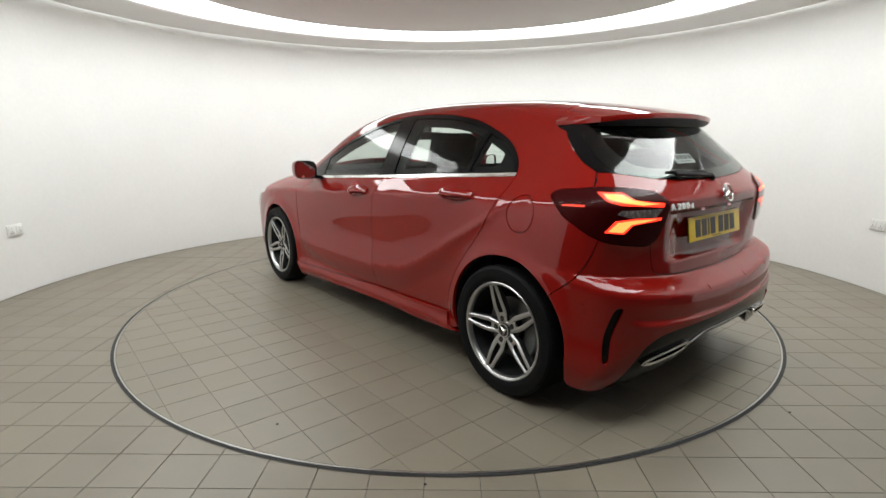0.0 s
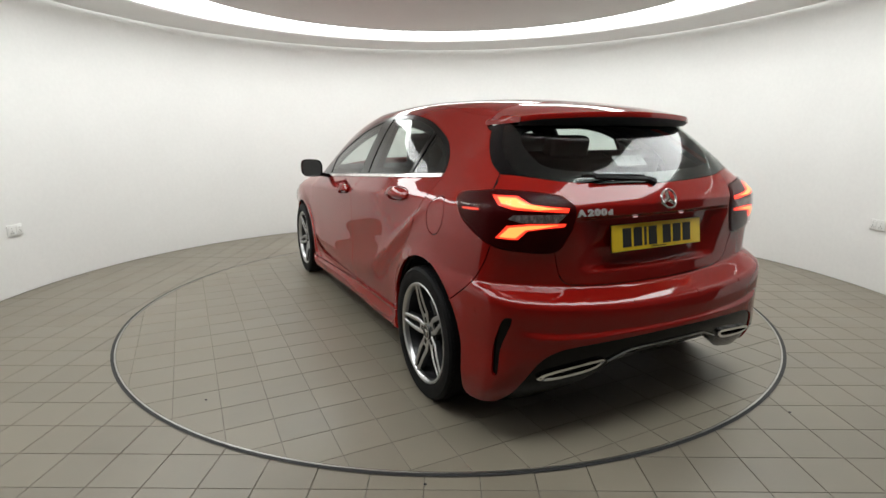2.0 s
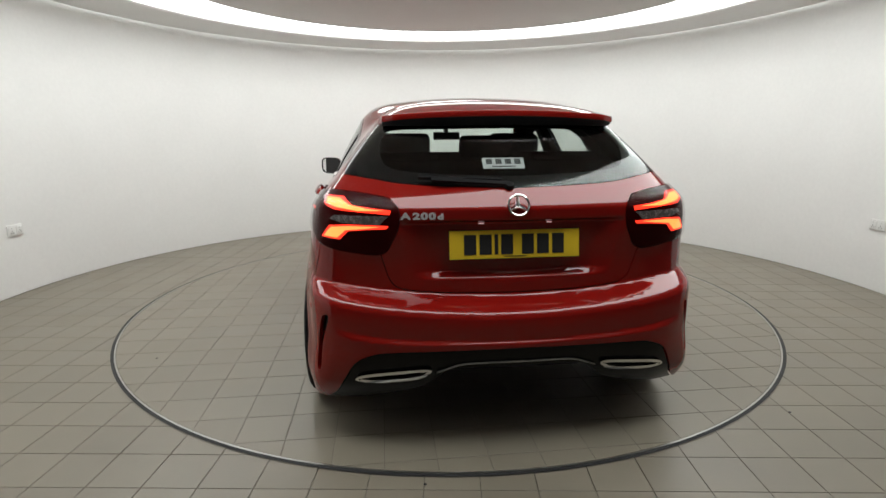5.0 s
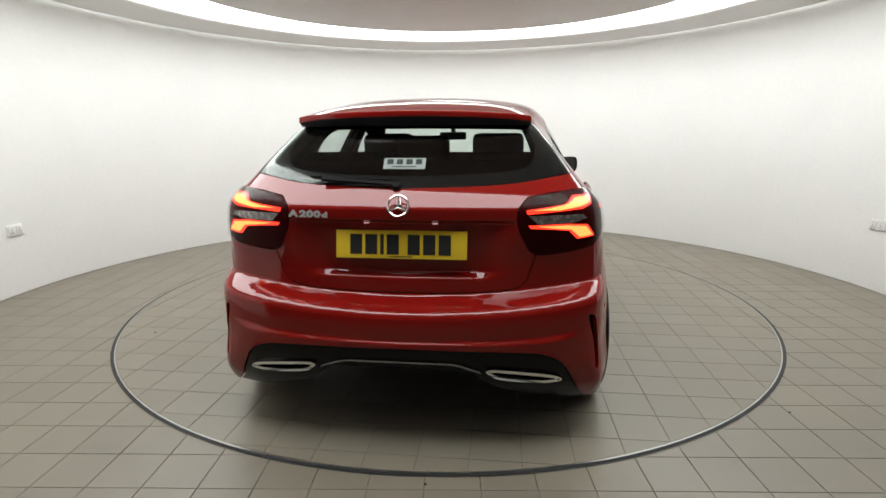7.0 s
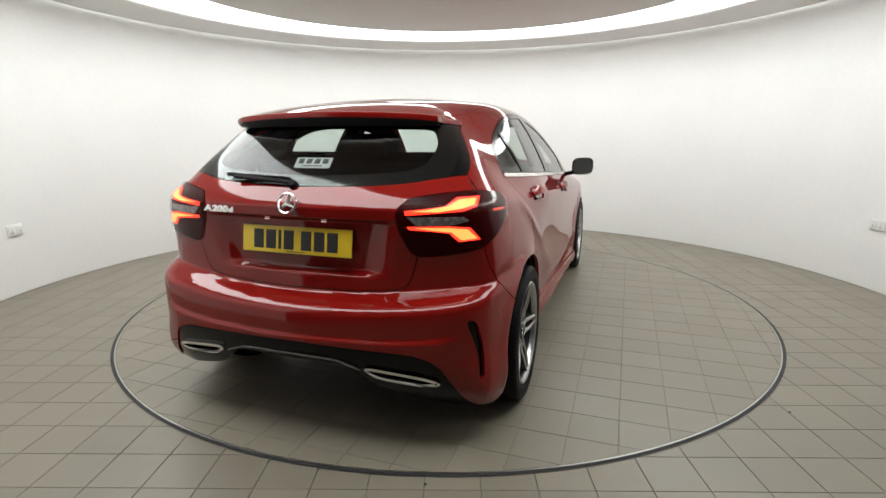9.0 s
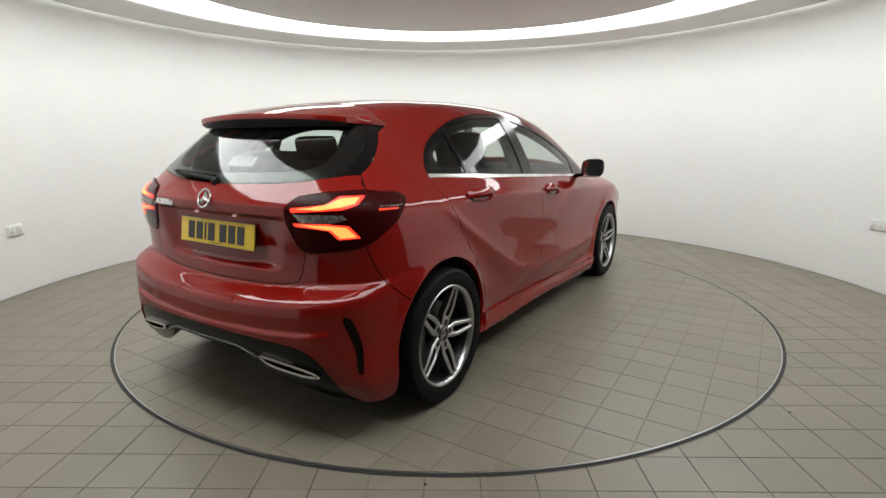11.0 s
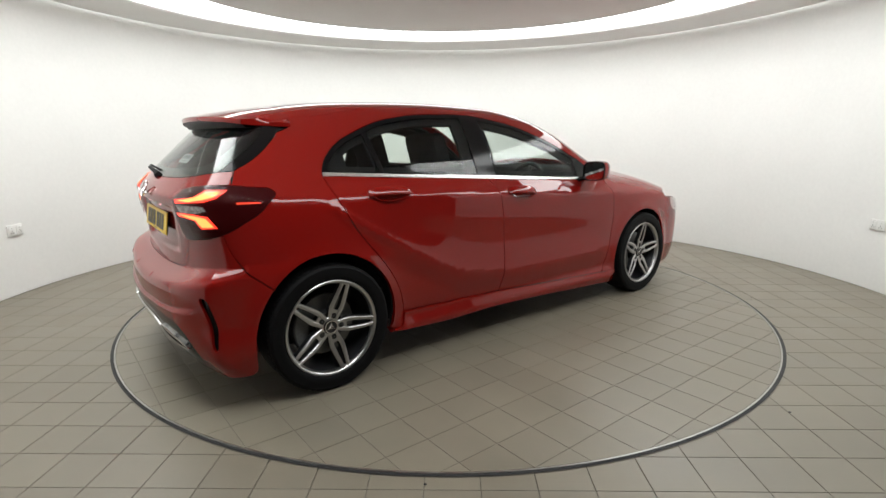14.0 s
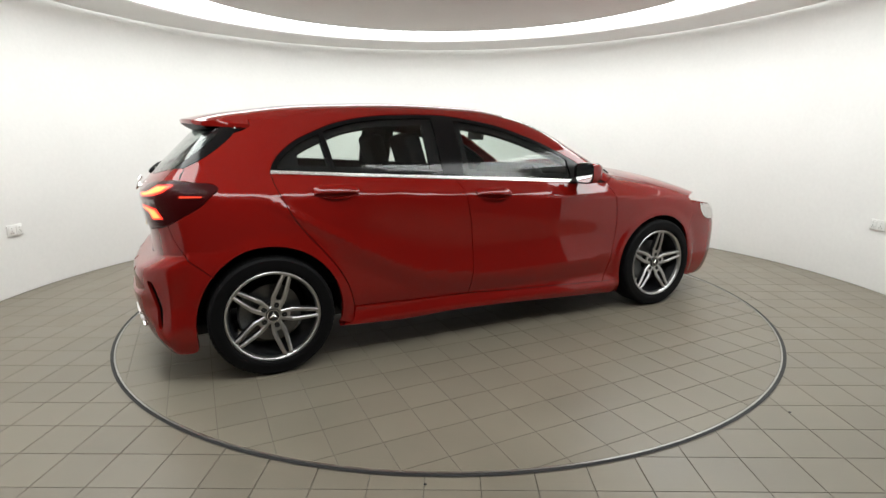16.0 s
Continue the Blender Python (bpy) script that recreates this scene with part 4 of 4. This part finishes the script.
def mirror(car, sg):
    """Door mirror on its foot: red shell, black frame, silvered glass facing back."""
    mm = new("door_mirror"); mm.parent = car
    mm.matrix_basis = pose(0.635, 0.918 * sg, 1.0, 0, 0, -8 * sg)
    tagged(mm, "red door mirror with black frame")
    shell = bmesh.new(); rows = []
    for u, kx, kz in ((0.0, 1.0, 1.0), (0.03, 1.02, 1.02), (0.07, 0.98, 0.96), (0.105, 0.84, 0.78), (0.128, 0.55, 0.48), (0.135, 0.05, 0.05)):
        rows.append([(u - 0.06 + 0.10 * u * math.cos(a), 0.080 * kx * math.copysign(abs(math.cos(a)) ** 0.55, math.cos(a)), 0.066 * kz * math.copysign(abs(math.sin(a)) ** 0.6, math.sin(a)) - 0.004 + 0.006 * math.cos(a) * sg) for a in np.linspace(0, 2 * math.pi, 40, endpoint=False)])
    vs = [[shell.verts.new(q) for q in r] for r in rows]
    for p, q in zip(vs, vs[1:]):
        for i in range(40):
            shell.faces.new((p[i], p[(i + 1) % 40], q[(i + 1) % 40], q[i]))
    part("shell", shell, M_PAINT, mm)
    frame_b = bmesh.new()
    ring = [[frame_b.verts.new((x, y * k, z * k)) for _, y, z in rows[0]] for x, k in ((-0.0595, 1.0), (-0.066, 0.99), (-0.066, 0.90), (-0.054, 0.87))]
    for p, q in zip(ring, ring[1:]):
        for i in range(40):
            frame_b.faces.new((p[i], p[(i + 1) % 40], q[(i + 1) % 40], q[i]))
    part("mirror_frame", frame_b, M_BLACK, mm, "gloss black mirror frame")
    gl = bmesh.new()
    gl.faces.new([gl.verts.new((-0.057, y * 0.885, z * 0.885)) for _, y, z in rows[0]])
    part("mirror_glass", gl, M_MIRROR, mm, "silvered mirror glass", smooth=0)
    foot = box(0.075, 0.13, 0.03, (-0.005, -0.095 * sg, -0.060), 0.012, 3, turn=pose(0, 0, 0, 12 * sg))
    part("mirror_foot", foot, M_BLACK, mm, "gloss black mirror foot")


def tail_details(car, gate, bumper):
    # number plate: its characters are plain bars
    plate = part("number_plate", box(0.52, 0.111, 0.006, (0, 0, 0), 0.002), M_PLATE, gate, "yellow number plate with black bars")
    plate.matrix_basis = pose(-1.912, 0, 0.8125, 90, 0, -90) @ pose(0, 0, 0, -8)
    part("plate_rim", box(0.524, 0.115, 0.004, (0, 0, -0.004), 0.0015), M_PLASTIC, plate, "thin black plate edge")
    x = -0.204
    for i in range(7):
        part("plate_bar", box(0.048 if i != 2 else 0.014, 0.079, 0.002, (x + (0.025 if i != 2 else 0.007), 0, 0.0035), 0.0006), M_PLASTIC, plate, smooth=0)
        x += (0.050 if i != 2 else 0.014) + (0.011 if i != 3 else 0.033)
    part("plate_bar", box(0.09, 0.003, 0.002, (0, -0.0475, 0.0032), 0), M_PLASTIC, plate, smooth=0)
    for px in (-0.12, 0.10):
        b = lathe([(0.001, 0.0055), (0.005, 0.0052), (0.006, 0.003)], 14)
        bmesh.ops.translate(b, vec=(px, -0.045, 0), verts=b.verts[:])
        part("plate_screw", b, M_PLATE, plate)
    # bright emblem ring
    em = new("emblem"); em.parent = gate
    em.matrix_basis = pose(-1.943, 0, 0.966, 90, 0, -90) @ pose(0, 0, 0, -20)
    tagged(em, "round chrome emblem")
    ring = bmesh.new()
    for i in range(48):
        a = 2 * math.pi * i / 48
        for j in range(8):
            c = 2 * math.pi * j / 8
            ring.verts.new(((0.040 + 0.0045 * math.cos(c)) * math.cos(a), (0.040 + 0.0045 * math.cos(c)) * math.sin(a), 0.012 + 0.0045 * math.sin(c)))
    ring.verts.ensure_lookup_table()
    for i in range(48):
        for j in range(8):
            ring.faces.new([ring.verts[q] for q in (i * 8 + j, i * 8 + (j + 1) % 8, ((i + 1) % 48) * 8 + (j + 1) % 8, ((i + 1) % 48) * 8 + j)])
    part("ring", ring, M_CHROME, em)
    for k in range(3):
        b = bmesh.new(); a = radians(90 + 120 * k)
        twin_bar(b, (0, 0), (0.02 * math.cos(a), 0.02 * math.sin(a)), (0.039 * math.cos(a), 0.039 * math.sin(a)), 0.013, 0.003, 0.018, 0.013, 0.012)
        part("ray", b, M_CHROME, em)
    # lettering
    for i, (ch, y) in enumerate((("A", 0.428), ("2", 0.387), ("0", 0.357), ("0", 0.327), ("d", 0.296))):
        cu = bpy.data.curves.new("letter", "FONT")
        cu.body, cu.size, cu.extrude, cu.offset, cu.align_x = ch, 0.040 if ch != "d" else 0.033, 0.003, 0.0022, "CENTER"
        cu.materials.append(M_LETTER)
        tx = new("letter", cu); tx.parent = gate
        P = wrap(np.array([SC + y]), np.array([0.925]))[0]
        tx.matrix_basis = pose(P[0] - 0.006, y, 0.920, 90, 0, -90) @ pose(0, 0, 0, -10) @ Matrix.Diagonal((1.28, 0.86, 1, 1))
    # wiper
    wip = new("rear_wiper"); wip.parent = gate
    wip.matrix_basis = pose(-1.872, 0.02, 1.030, 90, 0, -90) @ pose(0, 0, 0, -46)
    tagged(wip, "black rear wiper resting on the glass")
    part("wiper_arm", box(0.30, 0.020, 0.014, (-0.155, 0.018, 0.018), 0.006, turn=pose(0, 0, 0, 0, 0, -5)), M_RUBBER, wip)
    part("wiper_boss", lathe([(0.001, 0.024), (0.014, 0.023), (0.019, 0.016), (0.021, -0.004)], 24), M_RUBBER, wip)
    part("wiper_blade", box(0.33, 0.009, 0.016, (-0.19, 0.040, 0.010), 0.003, turn=pose(0, 0, 0, 0, 0, -3)), M_RUBBER, wip)
    # plate lamps under the handle strip
    for y in (0.135, -0.135):
        part("plate_lamp", box(0.010, 0.022, 0.005, (-1.908, y, 0.897), 0.002), M_PLATE_LAMP, gate, "small lit plate lamp")


def build_car():
    car = thing("car", "glossy red five-door hatchback car on the turntable", "car")
    rear_door, front_door, gate, bumper = car_body(car)
    car_inner(car)
    interior(car)
    doors = [o for o in car.children if o.name.startswith(("rear_door", "front_door"))]
    for d in doors:
        flip = sum(v.co.y for v in d.data.vertices) < 0
        if d.name.startswith("rear"):
            door_handle(d, -0.985, 0.943, flip, -4)
        else:
            door_handle(d, -0.035, 0.889, flip, -4)
    for sg in (1, -1):
        mirror(car, sg)
        for x in (-1.349, 1.35):
            wheel(car, x, sg, SPIN[(x > 0, sg)])
    tail_details(car, gate, bumper)
    return car


SPIN = {(False, 1): -3, (False, -1): -2, (True, 1): 18, (True, -1): 84}
M_CARD = plain("sticker_card", (0.42, 0.43, 0.43), 0.6, vary=0.05)
M_LETTER = plain("bright_lettering", (0.85, 0.85, 0.84), 0.35, 0.8, vary=0.04)
M_CLEAR = plain("clear_reflector", (0.30, 0.29, 0.29), 0.25, 0.5, scale=900, vary=0.45)
M_LAMP = plain("dark_red_lamp", (0.035, 0.0011, 0.0014), 0.5, scale=200, Specular_IOR_Level=0.05)
M_CORE = glow("lit_lamp_core", (1.0, 0.26, 0.06), 2.4)
M_BAR = glow("lit_lamp_bar", (1.0, 0.035, 0.015), 2.2)
M_BAR_DIM = glow("dim_lamp_bar", (1.0, 0.05, 0.02), 1.0)
M_PLATE_LAMP = glow("plate_lamp", (1.0, 0.6, 0.62), 0.55)
M_LENS = pane_material("lamp_lens", (0.95, 0.93, 0.93), 0.006)
M_MIRROR = plain("silvered_glass", (0.85, 0.86, 0.86), 0.01, 1.0, vary=0.02)
CAR = build_car()


# ---- floor and turntable ----
PITCH, JOINT = 0.2035, 0.0028
TABLE_TURN = 0.0


def clip_convex(P, Q):
    """The part of outline P inside the convex, anticlockwise outline Q."""
    for (ax, ay), (bx, by) in zip(Q, Q[1:] + Q[:1]):
        out = []
        side = lambda p: (bx - ax) * (p[1] - ay) - (by - ay) * (p[0] - ax)
        for p, q in zip(P, P[1:] + P[:1]):
            a, b = side(p), side(q)
            if a >= 0: out.append(p)
            if (a >= 0) != (b >= 0):
                u = a / (a - b); out.append((p[0] + (q[0] - p[0]) * u, p[1] + (q[1] - p[1]) * u))
        P = out
        if len(P) < 3:
            return []
    return P


def slab(verts, faces, P, top, deep=0.006, edge=0.0012):
    """One tile: a flat top with a narrow worn edge and sides."""
    c = np.mean(P, 0); k = len(verts); n = len(P)
    inner = []
    for p in P:
        d = np.array(p) - c; r = np.hypot(*d)
        inner.append(tuple(c + d * max(0.2, 1 - 1.6 * edge / max(r, 0.02))))
    verts += [(*p, top - deep) for p in P] + [(*p, top - edge * 0.6) for p in P] + [(*p, top) for p in inner]
    for i in range(n):
        j = (i + 1) % n
        faces += [(k + i, k + j, k + n + j, k + n + i), (k + n + i, k + n + j, k + 2 * n + j, k + 2 * n + i)]
    faces.append(tuple(range(k + 2 * n, k + 3 * n)))


def tile(name, P, top, parent, mat):
    v, f = [], []
    c = tuple(np.mean(P, 0))
    slab(v, f, [(p[0] - c[0], p[1] - c[1]) for p in P], 0.0)
    ob = mesh_object(name, v, f, mat, parent, smooth=False)
    ob.location = (*c, top)
    return ob


def floors():
    base = setting(part("floor", lathe([(0.001, -0.012), (7.0, -0.012)], 96), M_GROUT, smooth=0), "beige stone floor tiles with dark narrow joints", "floor")
    near, far = [], []
    h = PITCH - JOINT
    turn = radians(-0.5)
    cells = []
    for i in range(-26, 27):
        for j in range(-16, 31):
            x0, y0 = -0.063 + PITCH * i + JOINT / 2, -2.337 + PITCH * j + JOINT / 2
            P = [(x0, y0), (x0 + h, y0), (x0 + h, y0 + h), (x0, y0 + h)]
            P = [(x * math.cos(turn) - y * math.sin(turn), x * math.sin(turn) + y * math.cos(turn)) for x, y in P]
            r = [math.hypot(*p) for p in P]
            c = np.mean(P, 0)
            if max(r) < R_TABLE + 0.002 or (min(r) > R_WALL + 0.15 and c[1] > -1.5) or abs(c[0]) > 3.9 or c[1] < -5.2:
                continue
            cells.append((P, c))
    cells.sort(key=lambda q: math.hypot(q[1][0] * 0.8, q[1][1] + 2.6))
    shared = None
    for k, (P, c) in enumerate(cells):
        if k < 280:
            if shared is None:
                first = tile("floor_tile", P, -0.004, base, M_TILE); shared = first.data
            else:
                ob = new("floor_tile", shared); ob.parent = base; ob.location = (*c, -0.004)
        else:
            far.append(P)
    v, f = [], []
    for P in far:
        slab(v, f, P, -0.004)
    tagged(mesh_object("floor_tiles_far", v, f, M_TILE, base, smooth=False), kind="stuff")
    # turntable
    table = thing("turntable", "tiled round turntable flush in the studio floor", "turntable")
    part("disc", lathe([(0.001, -0.0025), (R_TABLE - 0.012, -0.0025)], 128), M_GROUT_WORN, table, smooth=0)
    part("rim_gap", lathe([(R_TABLE - 0.005, -0.0006), (R_TABLE + 0.012, -0.0006)], 160), M_DARK, table, "dark gap round the turntable", smooth=0)
    part("rim_trim", lathe([(R_TABLE - 0.014, -0.002), (R_TABLE - 0.013, 0.0006), (R_TABLE - 0.006, 0.0006), (R_TABLE - 0.005, -0.002)], 160), M_STEEL, table, "thin steel edge of the turntable")
    circle = [((R_TABLE - 0.016) * math.cos(2 * math.pi * k / 120), (R_TABLE - 0.016) * math.sin(2 * math.pi * k / 120)) for k in range(120)]
    ca, sa = math.cos(radians(TABLE_TURN)), math.sin(radians(TABLE_TURN))
    cells = []
    for i in range(-13, 14):
        for j in range(-13, 14):
            x0, y0 = TABLE_OFF[0] + PITCH * i + JOINT / 2, TABLE_OFF[1] + PITCH * j + JOINT / 2
            P = [(x0, y0), (x0 + h, y0), (x0 + h, y0 + h), (x0, y0 + h)]
            P = [(x * ca - y * sa, x * sa + y * ca) for x, y in P]
            if min(math.hypot(*p) for p in P) > R_TABLE - 0.02:
                continue
            whole = max(math.hypot(*p) for p in P) < R_TABLE - 0.016
            Q = P if whole else clip_convex(P, circle)
            if len(Q) >= 3 and abs(area(Q)) > 2e-4:
                cells.append((Q, whole, np.mean(P, 0)))
    cells.sort(key=lambda q: -math.hypot(*q[2]))
    shared = None; v, f = [], []
    for k, (P, whole, c) in enumerate(cells):
        if k >= 290:
            slab(v, f, P, 0.0)
        elif whole:
            if shared is None:
                shared = tile("turntable_tile", P, 0.0, table, M_TILE).data
            else:
                ob = new("turntable_tile", shared); ob.parent = table; ob.location = (*c, 0.0)
        else:
            tile("turntable_tile", P, 0.0, table, M_TILE)
    tagged(mesh_object("turntable_tiles_inner", v, f, M_TILE, table, smooth=False), kind="stuff")
    return table


TABLE_OFF = (0.0985, 0.097)


def socket(at, facing):
    s = thing("wall_socket", "white plastic double wall socket", "wall socket", "sockets on the round wall", pose(*at, 0, 0, facing))
    part("backplate", box(0.146, 0.012, 0.086, (0, 0, 0), 0.005, 3), M_SOCKET, s)
    for x in (-0.036, 0.036):
        part("socket_face", box(0.060, 0.005, 0.066, (x, -0.007, -0.003), 0.0015), M_SOCKET, s)
        part("switch", box(0.010, 0.006, 0.016, (x, -0.011, 0.022), 0.002), M_SOCKET, s)
        for px, pz, w, h in ((0, -0.004, 0.005, 0.009), (-0.011, -0.018, 0.009, 0.005), (0.011, -0.018, 0.009, 0.005)):
            part("pin_hole", box(w, 0.002, h, (x + px, -0.0098, pz)), M_DARK, s, smooth=0)


CRUMBS = ((1.555, -1.804), (-0.08, -2.307), (2.367, -0.075))
TABLE_CRUMBS = ((-1.004, 1.785),)


def grit(x, y, parent=None, r=0.006):
    b = bmesh.new()
    bmesh.ops.create_icosphere(b, subdivisions=2, radius=r)
    for v in b.verts:
        v.co = v.co * (1 + 0.35 * noise.noise(v.co * 300 + Vector((x, y, 0)) * 9)); v.co.z *= 0.4
    if parent:
        ob = part("grit_crumb", b, M_DARK, parent); ob.location = (x, y, 0.001)
    else:
        ob = tagged(part("grit_crumb", b, M_DARK), "small dark crumb of grit on the floor tiles", "grit", "grit on the floor")
        ob.location = (x, y, -0.0025)


socket((-3.432, 0.091, 0.511), 88.5)
socket((3.432, 0.145, 0.525), -87.6)
TABLE = floors()
for x, y in CRUMBS:
    grit(x, y)
for x, y in TABLE_CRUMBS:
    grit(x, y, TABLE)


def motions():
    rows, spin = [], []
    for i in range(161):
        t = 0.1 * i
        a = 129.42 - 6.4875 * t
        spin.append((t, pose(0, 0, 0, 0, 0, a)))
        rows.append((t, pose(0, 0, 0, 0, 0, a) @ pose(-0.068, -0.028, 0)))
    walk(CAR, rows)
    walk(TABLE, spin)


motions()
